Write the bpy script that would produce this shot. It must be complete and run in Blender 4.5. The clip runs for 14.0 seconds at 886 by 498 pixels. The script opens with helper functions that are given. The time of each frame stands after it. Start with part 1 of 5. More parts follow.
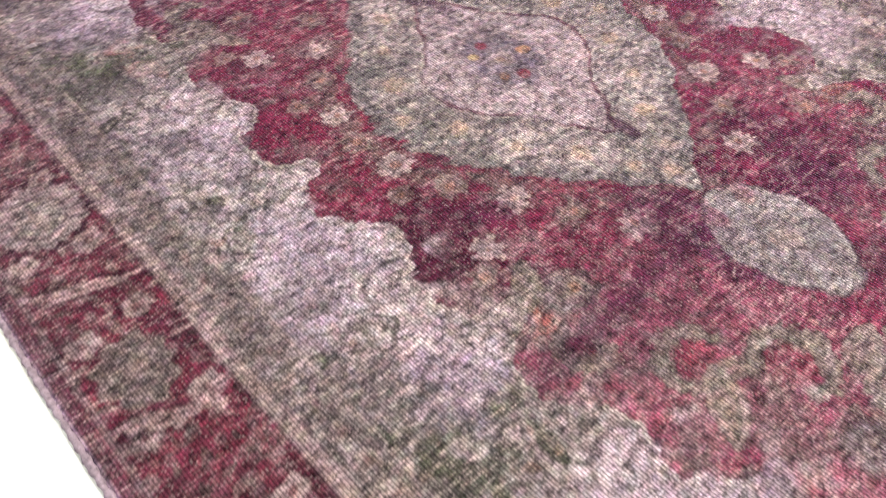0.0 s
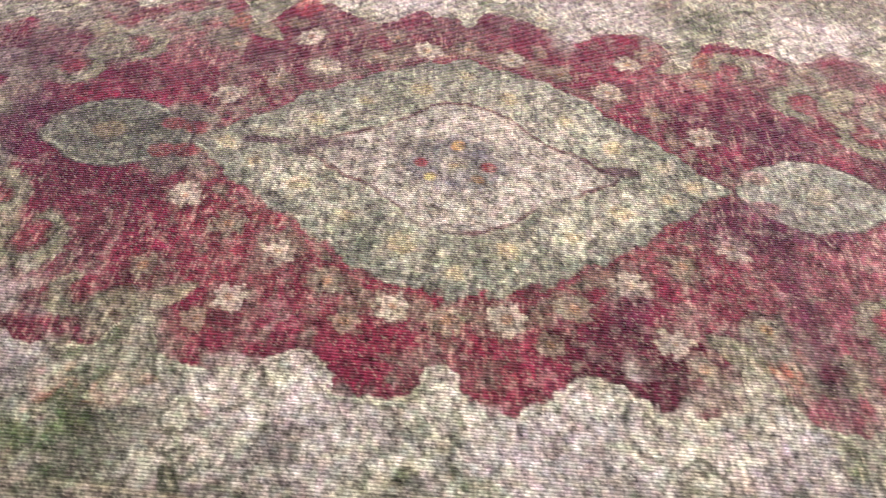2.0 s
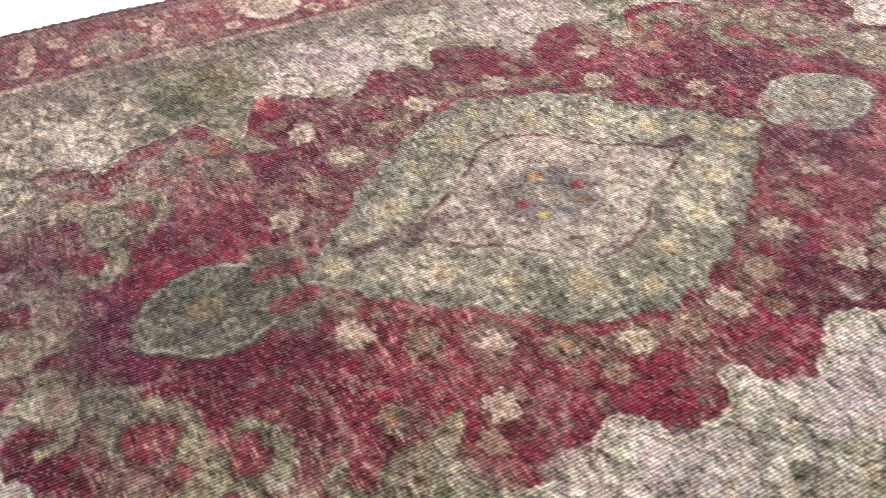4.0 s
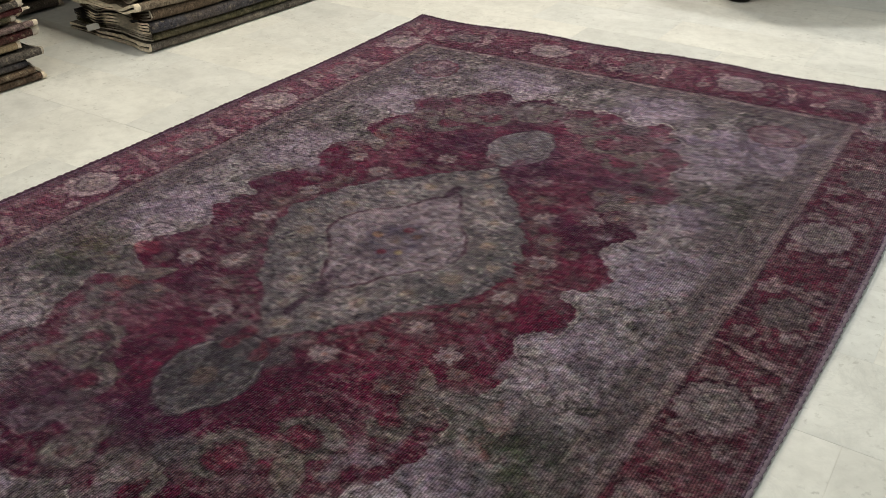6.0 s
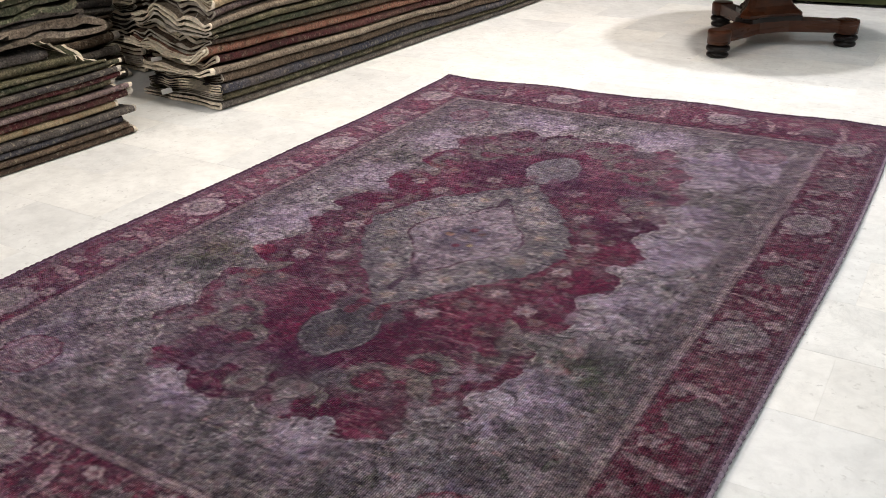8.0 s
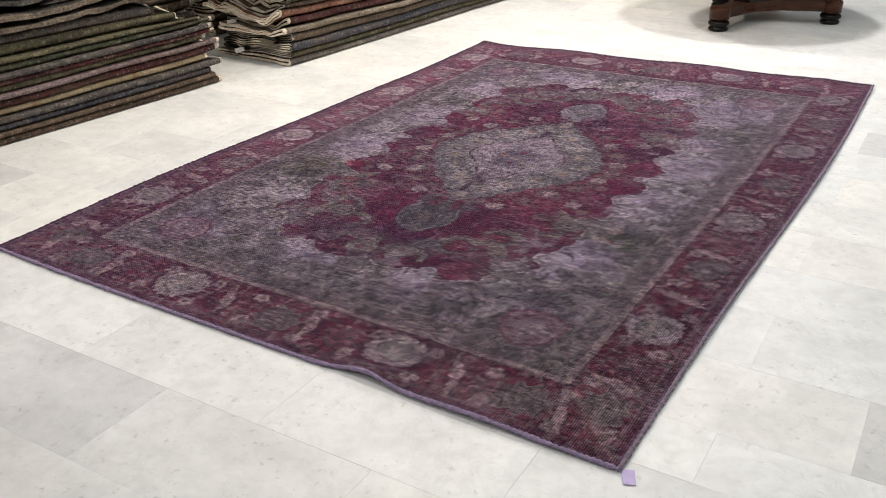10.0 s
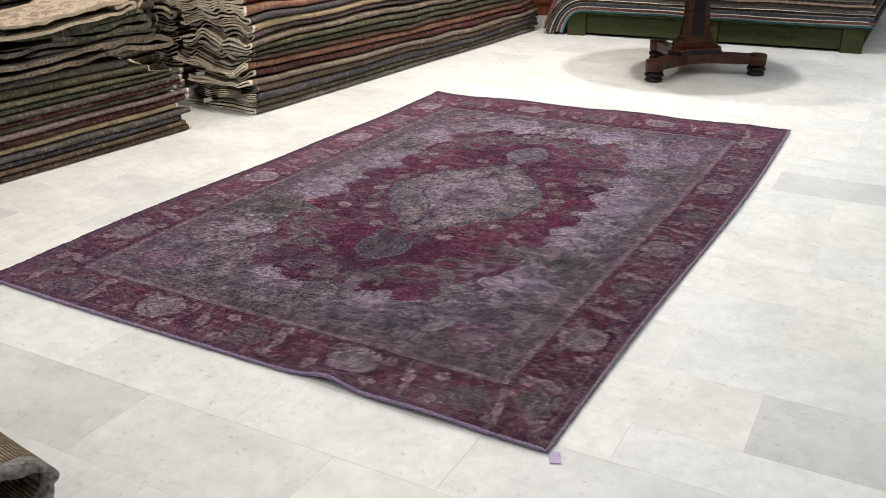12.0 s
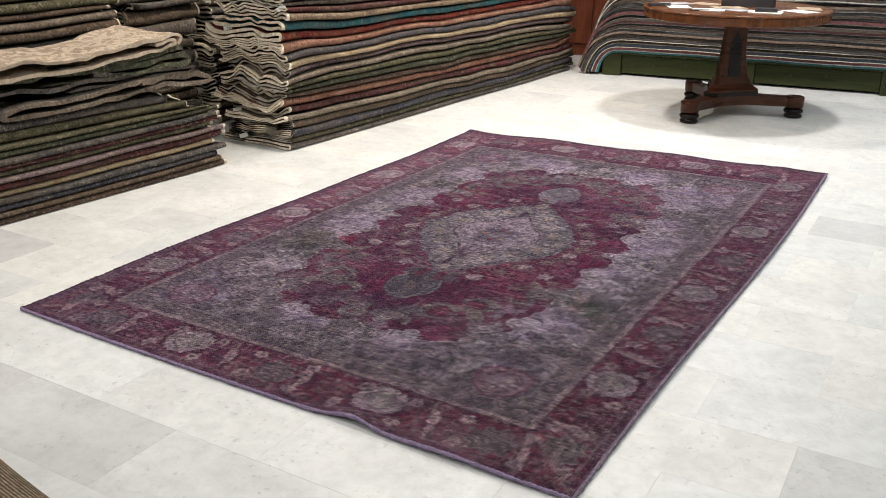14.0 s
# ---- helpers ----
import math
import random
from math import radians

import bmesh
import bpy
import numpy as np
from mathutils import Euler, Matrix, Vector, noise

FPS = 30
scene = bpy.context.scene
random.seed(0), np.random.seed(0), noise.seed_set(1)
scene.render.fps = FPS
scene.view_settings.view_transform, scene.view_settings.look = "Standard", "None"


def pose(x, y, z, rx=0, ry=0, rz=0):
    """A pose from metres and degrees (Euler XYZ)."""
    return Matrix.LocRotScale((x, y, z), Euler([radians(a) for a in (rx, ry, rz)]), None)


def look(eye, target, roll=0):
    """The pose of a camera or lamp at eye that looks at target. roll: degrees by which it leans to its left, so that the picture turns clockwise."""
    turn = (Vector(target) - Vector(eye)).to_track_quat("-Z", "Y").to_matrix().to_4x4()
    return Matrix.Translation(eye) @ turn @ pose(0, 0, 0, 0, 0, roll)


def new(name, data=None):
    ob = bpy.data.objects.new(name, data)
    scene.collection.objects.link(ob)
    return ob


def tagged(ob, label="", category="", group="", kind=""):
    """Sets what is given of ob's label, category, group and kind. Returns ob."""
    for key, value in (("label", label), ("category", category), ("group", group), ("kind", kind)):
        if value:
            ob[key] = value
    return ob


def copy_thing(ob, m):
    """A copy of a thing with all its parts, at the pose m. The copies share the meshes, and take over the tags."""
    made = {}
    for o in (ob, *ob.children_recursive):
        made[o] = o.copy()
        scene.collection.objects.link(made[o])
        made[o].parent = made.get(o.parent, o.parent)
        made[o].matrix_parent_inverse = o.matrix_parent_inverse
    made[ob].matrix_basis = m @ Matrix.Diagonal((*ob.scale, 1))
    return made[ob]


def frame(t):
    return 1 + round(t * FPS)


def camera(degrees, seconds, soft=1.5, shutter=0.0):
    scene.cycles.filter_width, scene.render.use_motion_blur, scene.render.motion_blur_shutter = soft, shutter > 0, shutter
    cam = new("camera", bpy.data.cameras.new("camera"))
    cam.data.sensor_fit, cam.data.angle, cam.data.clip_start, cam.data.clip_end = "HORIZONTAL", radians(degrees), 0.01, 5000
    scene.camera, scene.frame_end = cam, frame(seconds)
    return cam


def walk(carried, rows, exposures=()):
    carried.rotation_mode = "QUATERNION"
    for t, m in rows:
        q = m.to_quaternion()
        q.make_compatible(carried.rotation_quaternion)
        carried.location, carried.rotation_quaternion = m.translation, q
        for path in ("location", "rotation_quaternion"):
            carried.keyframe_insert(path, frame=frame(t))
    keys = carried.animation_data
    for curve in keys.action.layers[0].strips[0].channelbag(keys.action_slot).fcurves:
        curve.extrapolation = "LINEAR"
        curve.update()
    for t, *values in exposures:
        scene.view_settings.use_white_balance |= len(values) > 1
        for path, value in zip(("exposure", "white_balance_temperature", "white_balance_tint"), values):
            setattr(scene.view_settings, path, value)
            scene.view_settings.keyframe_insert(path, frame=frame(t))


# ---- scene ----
import functools

cam = camera(52.4, 14.0, soft=0.75, shutter=0.2)
# seconds, eye, target, roll
PATH = [
    (0, (1.165, 1.027, 1.120), (0.252, 0.002, -0.334), 0.13),
    (0.5, (1.223, 0.755, 1.113), (0.113, -0.053, -0.342), 0.31),
    (1, (1.251, 0.461, 1.127), (0.012, -0.152, -0.319), -0.68),
    (1.5, (1.334, 0.189, 1.126), (-0.029, -0.111, -0.307), 1.88),
    (2, (1.359, -0.057, 1.120), (-0.060, -0.103, -0.289), 3.66),
    (2.5, (1.281, -0.334, 1.111), (-0.127, -0.258, -0.307), 0.09),
    (2.7, (1.267, -0.423, 1.123), (-0.132, -0.277, -0.299), -0.65),
    (4.8, (1.015, -1.264, 1.150), (-0.036, -0.155, -0.141), 0.26),
    (5, (1.021, -1.369, 1.170), (0.051, -0.154, -0.088), -0.07),
    (5.5, (1.105, -1.577, 1.227), (0.203, -0.214, 0.073), 0.32),
    (6, (1.250, -1.757, 1.251), (0.316, -0.330, 0.208), -0.43),
    (6.5, (1.298, -1.918, 1.271), (0.343, -0.462, 0.286), -0.84),
    (7, (1.272, -2.145, 1.281), (0.314, -0.657, 0.350), -2.40),
    (7.5, (1.280, -2.307, 1.290), (0.342, -0.781, 0.402), -1.86),
    (8, (1.345, -2.429, 1.289), (0.410, -0.896, 0.409), -1.41),
    (8.5, (1.429, -2.600, 1.274), (0.464, -1.087, 0.391), -1.30),
    (9, (1.454, -2.812, 1.282), (0.491, -1.304, 0.390), -1.31),
    (9.2, (1.450, -2.908, 1.278), (0.507, -1.389, 0.382), -1.23),
    (11.3, (1.642, -3.465, 1.321), (0.740, -1.877, 0.506), 0.46),
    (11.5, (1.657, -3.483, 1.331), (0.763, -1.886, 0.525), 0.52),
    (12, (1.691, -3.484, 1.346), (0.828, -1.856, 0.569), 0.17),
    (12.5, (1.712, -3.465, 1.355), (0.851, -1.822, 0.607), -1.41),
    (13, (1.712, -3.459, 1.361), (0.826, -1.824, 0.625), -1.15),
    (13.5, (1.693, -3.446, 1.349), (0.785, -1.824, 0.612), -0.10),
    (14, (1.694, -3.461, 1.356), (0.752, -1.843, 0.651), 0.38),
]
# seconds, stops, kelvin, tint
EXPOSURES = [
    (0.0, 1.22, 6900, 12),
    (0.6, 1.27, 7200, 4),
    (1.0, 1.43, 7450, -12),
    (2.7, 1.46, 7550, -14),
    (4.8, 0.92, 7700, -8),
    (5.5, 0.10, 7350, 0),
    (6.0, -0.50, 6650, 5),
    (6.5, -0.46, 6450, 9),
    (7.0, -0.09, 6350, 12),
    (9.0, 0.05, 6300, 14),
    (11.3, 0.06, 6280, 12),
    (14.0, 0.06, 6280, 12),
]
walk(cam, [(t, look(eye, target, roll)) for t, eye, target, roll in PATH], EXPOSURES)

# ---- light: recessed ceiling lamps over the shop ----
world = bpy.data.worlds.new("world")
world.use_nodes = True
world.node_tree.nodes["Background"].inputs[0].default_value = (0.8, 0.85, 0.9, 1)
world.node_tree.nodes["Background"].inputs[1].default_value = 0.05
scene.world = world
CEILING = 2.9
LAMPS = [
    # x, y, watts, colour
    (-1.3, -1.9, 22, (1.0, 0.93, 0.83)),
    (-1.25, 0.6, 49, (1.0, 0.89, 0.73)),
    (-1.1, 3.0, 54, (1.0, 0.90, 0.77)),
    (0.5, 0.6, 19, (1.0, 0.95, 0.90)),
    (0.45, 2.95, 45, (1.0, 0.95, 0.90)),
    (0.5, -1.9, 7, (1.0, 0.96, 0.93)),
    # cool tone of the right-hand lamps stands in for daylight from that side
    (2.3, -2.0, 5, (0.86, 0.97, 1.0)),
    (2.4, 0.6, 11, (0.80, 0.97, 1.0)),
    (2.3, 3.1, 17, (0.84, 0.97, 1.0)),
    # unseen row behind the walk's end, added to brighten the stacks' near faces
    (-1.3, -4.4, 23, (1.0, 0.94, 0.86)),
    (0.5, -4.4, 10, (1.0, 0.96, 0.92)),
    (2.3, -4.4, 5, (0.88, 0.97, 1.0)),
]
for lx, ly, watts, tone in LAMPS:
    lamp = bpy.data.lights.new("ceiling_lamp", "AREA")
    lamp.shape, lamp.size, lamp.energy, lamp.color = "DISK", 0.26, watts, tone
    new("ceiling_lamp", lamp).matrix_world = pose(lx, ly, CEILING - 0.03)


# ---- materials ----
class Nodes:
    """A small helper round a node tree."""

    def __init__(self, name, rough=0.6):
        self.mat = bpy.data.materials.new(name)
        self.mat.use_nodes = True
        self.tree = self.mat.node_tree
        self.bsdf = self.tree.nodes["Principled BSDF"]
        self.bsdf.inputs["Roughness"].default_value = rough

    def add(self, kind, values=None, operation="", blend="", bands=""):
        node = self.tree.nodes.new(kind)
        if operation:
            node.operation = operation
        if blend:
            node.data_type, node.blend_type = "RGBA", blend
        if bands:
            node.wave_type, node.bands_direction = "BANDS", bands
        for key, value in (values or {}).items():
            self.set(node.inputs[key], value)
        return node

    def set(self, socket, value):
        if isinstance(value, bpy.types.NodeSocket):
            self.tree.links.new(value, socket)
        else:
            socket.default_value = value

    def coords(self, scale=(1, 1, 1), shift=None, space="Object"):
        tc = self.add("ShaderNodeTexCoord")
        mp = self.add("ShaderNodeMapping", {"Vector": tc.outputs[space], "Scale": scale})
        if shift is not None:
            self.set(mp.inputs["Location"], shift)
        return mp.outputs[0]

    def noise(self, vec, scale, detail=3.0, rough=0.55, distortion=0.0):
        return self.add("ShaderNodeTexNoise", {"Vector": vec, "Scale": scale, "Detail": detail, "Roughness": rough, "Distortion": distortion}).outputs["Fac"]

    def ramp(self, fac, stops, interpolation="LINEAR"):
        node = self.add("ShaderNodeValToRGB", {"Fac": fac})
        node.color_ramp.interpolation = interpolation
        while len(node.color_ramp.elements) < len(stops):
            node.color_ramp.elements.new(0.5)
        for el, (at, c) in zip(node.color_ramp.elements, stops):
            el.position = at
            el.color = (c, c, c, 1) if isinstance(c, (int, float)) else (*c, 1)
        return node.outputs[0]

    def mix(self, fac, a, b, blend="MIX"):
        node = self.add("ShaderNodeMix", blend=blend)
        for key, value in ((0, fac), (6, a), (7, b)):
            if isinstance(value, tuple) and len(value) == 3:
                value = (*value, 1)
            self.set(node.inputs[key], value)
        return node.outputs[2]

    def math(self, op, a, b=0.0):
        node = self.add("ShaderNodeMath", operation=op)
        self.set(node.inputs[0], a)
        self.set(node.inputs[1], b)
        return node.outputs[0]

    def bump(self, height, strength, distance):
        node = self.add("ShaderNodeBump", {"Height": height, "Strength": strength, "Distance": distance})
        self.set(self.bsdf.inputs["Normal"], node.outputs[0])

    def colour(self, value):
        if isinstance(value, tuple) and len(value) == 3:
            value = (*value, 1)
        self.set(self.bsdf.inputs["Base Color"], value)


def marble(name, joined=False, grey=False):
    n = Nodes(name, 0.42)
    if joined:
        rnd = n.add("ShaderNodeNewGeometry").outputs["Random Per Island"]
    else:
        rnd = n.add("ShaderNodeObjectInfo").outputs["Random"]
    geo = n.add("ShaderNodeNewGeometry").outputs["Position"]
    shift = n.add("ShaderNodeCombineXYZ", {0: n.math("MULTIPLY", rnd, 37.0), 1: n.math("MULTIPLY", rnd, 91.0)}).outputs[0]
    at = n.add("ShaderNodeVectorMath", operation="ADD")
    n.set(at.inputs[0], geo)
    n.set(at.inputs[1], shift)
    vec = at.outputs[0]
    if grey:
        tone = n.ramp(rnd, [(0.0, (0.610, 0.618, 0.622)), (0.5, (0.635, 0.636, 0.624)), (1.0, (0.655, 0.665, 0.668))])
    else:
        tone = n.ramp(rnd, [(0.0, (0.720, 0.732, 0.724)), (0.25, (0.775, 0.788, 0.780)), (0.6, (0.805, 0.805, 0.775)), (1.0, (0.750, 0.770, 0.768))])
    cloud = n.ramp(n.noise(vec, 2.6, 6.0, 0.6, 0.8), [(0.3, 0.86), (0.64, 1.04)])
    c = n.mix(1.0, tone, cloud, "MULTIPLY")
    c = n.mix(1.0, c, n.ramp(n.noise(vec, 17.0, 6.0, 0.7, 0.3), [(0.32, 0.90), (0.58, 1.02)]), "MULTIPLY")
    vein = n.noise(vec, 7.0, 7.0, 0.65, 1.8)
    vein = n.ramp(n.math("ABSOLUTE", n.math("SUBTRACT", vein, 0.5)), [(0.0, 0.25), (0.035, 0.0)])
    patch = n.ramp(n.noise(vec, 2.2, 3.0), [(0.48, 0.0), (0.68, 1.0)])
    c = n.mix(n.math("MULTIPLY", vein, patch), c, (0.42, 0.44, 0.44))
    fleck = n.ramp(n.noise(vec, 42.0, 4.0, 0.6, 0.2), [(0.585, 0.0), (0.70, 0.5)])
    c = n.mix(n.math("MULTIPLY", fleck, n.ramp(n.noise(vec, 5.0, 3.0), [(0.42, 0.0), (0.58, 1.0)])), c, (0.33, 0.33, 0.31))
    n.colour(c)
    n.set(n.bsdf.inputs["Roughness"], n.ramp(n.noise(vec, 9.0, 4.0), [(0.3, 0.38), (0.7, 0.55)]))
    n.bump(n.noise(vec, 60.0, 3.0), 0.04, 0.002)
    return n.mat


def plain(name, colour, rough=0.6, vary=0.12, scale=8.0, metal=0.0, bump=0.1):
    n = Nodes(name, rough)
    if rough > 0.9:
        n.set(n.bsdf.inputs["Specular IOR Level"], 0.08)
    vec = n.coords()
    f = n.ramp(n.noise(vec, scale, 5.0, 0.6), [(0.3, 1.0 - vary), (0.7, 1.0 + vary)])
    n.colour(n.mix(1.0, (*colour, 1), f, "MULTIPLY"))
    n.set(n.bsdf.inputs["Metallic"], metal)
    n.bump(n.noise(vec, scale * 12, 3.0), bump, 0.002)
    return n.mat


def wood(name, dark, light, rough, stretch, scale=6.0):
    n = Nodes(name, rough)
    vec = n.coords(stretch)
    grain = n.noise(vec, scale, 7.0, 0.6, 1.2)
    fine = n.noise(vec, scale * 9, 3.0, 0.6)
    c = n.mix(n.ramp(grain, [(0.3, 0.0), (0.7, 1.0)]), (*dark, 1), (*light, 1))
    c = n.mix(1.0, c, n.ramp(fine, [(0.3, 0.8), (0.7, 1.12)]), "MULTIPLY")
    n.colour(c)
    n.set(n.bsdf.inputs["Roughness"], n.ramp(n.noise(vec, 3.0, 3.0), [(0.3, rough * 0.8), (0.7, rough * 1.25)]))
    n.bump(fine, 0.08, 0.001)
    n.set(n.bsdf.inputs["Specular IOR Level"], 0.12 if rough > 0.5 else 0.22)
    return n.mat


def woven(name, one, two, accent, rows=430.0, bands="Y", speck=1.0, damask=None):
    """Back and pile of a folded rug: mottled wool with fine rows of knots."""
    n = Nodes(name, 0.95)
    vec = n.coords()
    info = n.add("ShaderNodeObjectInfo").outputs["Random"]
    shift = n.add("ShaderNodeCombineXYZ", {0: n.math("MULTIPLY", info, 19.0), 1: n.math("MULTIPLY", info, 53.0)}).outputs[0]
    at = n.add("ShaderNodeVectorMath", operation="ADD")
    n.set(at.inputs[0], vec)
    n.set(at.inputs[1], shift)
    v = at.outputs[0]
    c = n.mix(n.ramp(n.noise(v, 5.0, 5.0, 0.65), [(0.38, 0.0), (0.62, 1.0)]), (*one, 1), (*two, 1))
    c = n.mix(n.ramp(n.noise(v, 17.0, 4.0, 0.6), [(0.54, 0.0), (0.64, 0.75)]), c, (*accent, 1))
    c = n.mix(n.ramp(n.noise(v, 38.0, 4.0, 0.65), [(0.54, 0.0), (0.64, 0.6 * speck)]), c, (0.026, 0.021, 0.019))
    c = n.mix(n.ramp(n.noise(v, 52.0, 3.0, 0.65), [(0.57, 0.0), (0.66, 0.6)]), c, (0.30, 0.26, 0.20))
    patch = n.ramp(n.noise(v, 2.4, 4.0, 0.6, 0.4), [(0.50, 0.0), (0.60, 0.5)])
    c = n.mix(patch, c, tuple(0.55 * p + 0.45 * q for p, q in zip(two, (0.16, 0.12, 0.085))))
    if damask:
        leafy = n.noise(v, 13.0, 2.0, 0.5, 1.6)
        c = n.mix(n.ramp(leafy, [(0.48, 0.0), (0.52, 0.8)]), c, damask)
    c = n.mix(speck, c, n.mix(1.0, c, n.ramp(n.noise(v, 85.0, 3.0, 0.7), [(0.3, 0.55), (0.7, 1.5)]), "MULTIPLY"))
    row = n.add("ShaderNodeTexWave", {"Vector": vec, "Scale": rows / 6.283, "Distortion": 1.0, "Detail": 1.0, "Detail Scale": 2.0}, bands=bands).outputs["Fac"]
    grain = n.noise(v, 190.0, 3.0, 0.7)
    c = n.mix(0.4 + 0.6 * speck, c, n.ramp(grain, [(0.3, 0.50), (0.7, 1.55)]), "MULTIPLY")
    c = n.mix(0.5 if bands == "Y" else 1.0, c, n.ramp(row, [(0.1, 0.62 if bands == "Y" else 0.30), (0.6, 1.1)]), "MULTIPLY")
    n.colour(c)
    n.set(n.bsdf.inputs["Specular IOR Level"], 0.06)
    n.bump(n.math("ADD", row, n.math("MULTIPLY", grain, 1.2)), 0.5, 0.003)
    return n.mat


MARBLE = marble("white_marble")
MARBLE_REST = marble("white_marble_rest", True)
MARBLE_GREY = marble("grey_marble", grey=True)
GROUT = plain("grout", (0.72, 0.71, 0.67), 0.9, 0.15, 20.0)
PLASTER = plain("white_plaster", (0.78, 0.77, 0.74), 0.85, 0.05, 3.0)
CEIL = plain("ceiling_paint", (0.82, 0.82, 0.80), 0.9, 0.03, 2.0)
MAHOGANY = wood("polished_mahogany", (0.030, 0.010, 0.005), (0.085, 0.028, 0.012), 0.28, (1.0, 1.0, 5.0), 5.0)
TOP_WOOD = wood("walnut_top", (0.075, 0.026, 0.010), (0.165, 0.060, 0.022), 0.25, (1.0, 7.0, 1.0), 4.0)
EBONY = wood("ebonised_wood", (0.004, 0.003, 0.003), (0.012, 0.008, 0.007), 0.30, (1.0, 1.0, 5.0), 5.0)
GREEN_WOOD = wood("green_stained_pine", (0.024, 0.031, 0.011), (0.052, 0.058, 0.022), 0.6, (0.6, 6.0, 6.0), 4.0)
RED_WOOD = wood("red_brown_wood", (0.09, 0.025, 0.012), (0.20, 0.06, 0.028), 0.45, (5.0, 5.0, 0.7), 4.0)
KNOT = plain("pine_knot", (0.03, 0.03, 0.012), 0.6)
PAPER = plain("white_paper", (0.78, 0.77, 0.74), 0.6, 0.04, 10.0, bump=0.02)
GREY_PRINT = plain("printed_grey_paper", (0.38, 0.38, 0.40), 0.5, 0.5, 25.0)
TAN_PRINT = plain("printed_tan_paper", (0.42, 0.33, 0.24), 0.5, 0.5, 25.0)
BLACK_PRINT = plain("black_card", (0.03, 0.03, 0.035), 0.4)
LILAC_PAPER = plain("lilac_paper", (0.50, 0.42, 0.66), 0.7, 0.1, 30.0)
METAL = plain("white_metal", (0.75, 0.75, 0.75), 0.4)
CORD = plain("cream_selvedge", (0.74, 0.66, 0.53), 0.95, 0.3, 60.0, bump=0.6)
CORD_DARK = plain("dusty_selvedge", (0.330, 0.315, 0.300), 0.95, 0.6, 130.0, bump=1.0)
CORD_GREY = plain("grey_selvedge", (0.46, 0.42, 0.36), 0.95, 0.3, 60.0, bump=0.6)
GLOW = Nodes("lamp_glow")
GLOW.bsdf.inputs["Emission Color"].default_value = (1, 0.96, 0.9, 1)
GLOW.bsdf.inputs["Emission Strength"].default_value = 8.0
GLOW = GLOW.mat


# ---- building helpers ----
def mesh_of(name, bm, material, smooth=False):
    me = bpy.data.meshes.new(name)
    bm.to_mesh(me)
    bm.free()
    for m in material if isinstance(material, (list, tuple)) else [material]:
        me.materials.append(m)
    if smooth:
        me.polygons.foreach_set("use_smooth", [True] * len(me.polygons))
    return me


def part(name, bm, material, parent=None, label="", smooth=False):
    ob = new(name, mesh_of(name, bm, material, smooth))
    ob.parent = parent
    return tagged(ob, label) if label else ob


def thing(name, m, label, category, group="", kind=""):
    ob = new(name)
    ob.matrix_world = m
    return tagged(ob, label, category, group, kind)


def box(x0, x1, y0, y1, z0, z1, bevel=0.0, bm=None, segments=2):
    bm = bm or bmesh.new()
    got = bmesh.ops.create_cube(bm, size=1.0, matrix=Matrix.LocRotScale(((x0 + x1) / 2, (y0 + y1) / 2, (z0 + z1) / 2), None, (x1 - x0, y1 - y0, z1 - z0)))
    if bevel:
        edges = {e for v in got["verts"] for e in v.link_edges}
        bmesh.ops.bevel(bm, geom=list(edges), offset=bevel, segments=segments, affect="EDGES", profile=0.6)
    return bm


def lathe(profile, steps=48, centre=(0, 0)):
    """A turned body from rows of radius and height."""
    bm = bmesh.new()
    rings = []
    for r, z in profile:
        rings.append([bm.verts.new((centre[0] + r * math.cos(2 * math.pi * k / steps), centre[1] + r * math.sin(2 * math.pi * k / steps), z)) for k in range(steps)])
    for a, b in zip(rings, rings[1:]):
        for k in range(steps):
            bm.faces.new((a[k], a[(k + 1) % steps], b[(k + 1) % steps], b[k]))
    bm.faces.new(rings[0][::-1])
    bm.faces.new(rings[-1])
    return bm


@functools.lru_cache(maxsize=None)
def lattice(seed, size=64):
    return np.random.RandomState(seed).rand(size, size)


def vnoise(x, y, sx, sy, seed):
    """Smooth value noise in 0..1 with cells of sx by sy metres."""
    g = lattice(seed)
    u, v = np.asarray(x) / sx + 1000.0, np.asarray(y) / sy + 1000.0
    i, j = np.floor(u).astype(int), np.floor(v).astype(int)
    f, h = u - i, v - j
    f, h = f * f * (3 - 2 * f), h * h * (3 - 2 * h)
    s = g.shape[0]
    a, b, c, d = g[i % s, j % s], g[(i + 1) % s, j % s], g[i % s, (j + 1) % s], g[(i + 1) % s, (j + 1) % s]
    return (a * (1 - f) + b * f) * (1 - h) + (c * (1 - f) + d * f) * h


def fnoise(x, y, s, seed, octaves=4, stretch=1.0):
    total, weight, w = 0.0, 0.0, 1.0
    for o in range(octaves):
        total = total + w * vnoise(x, y, s / 2**o, s * stretch / 2**o, seed + o)
        weight += w
        w *= 0.55
    return total / weight


# ---- the room ----
X0, X1, Y0, Y1 = -4.6, 4.6, -6.0, 7.4


def wall(name, x0, x1, y0, y1):
    tagged(part(name, box(x0, x1, y0, y1, -0.05, CEILING), PLASTER), "plain white plastered shop wall", "wall", kind="structure")


wall("wall_west", X0 - 0.15, X0, Y0, Y1)
wall("wall_east", X1, X1 + 0.15, Y0, Y1)
wall("wall_south", X0 - 0.15, X1 + 0.15, Y0 - 0.15, Y0)
wall("wall_north", X0 - 0.15, X1 + 0.15, Y1, Y1 + 0.15)
tagged(part("ceiling", box(X0 - 0.15, X1 + 0.15, Y0 - 0.15, Y1 + 0.15, CEILING, CEILING + 0.12), CEIL), "plain white painted shop ceiling", "ceiling", kind="structure")


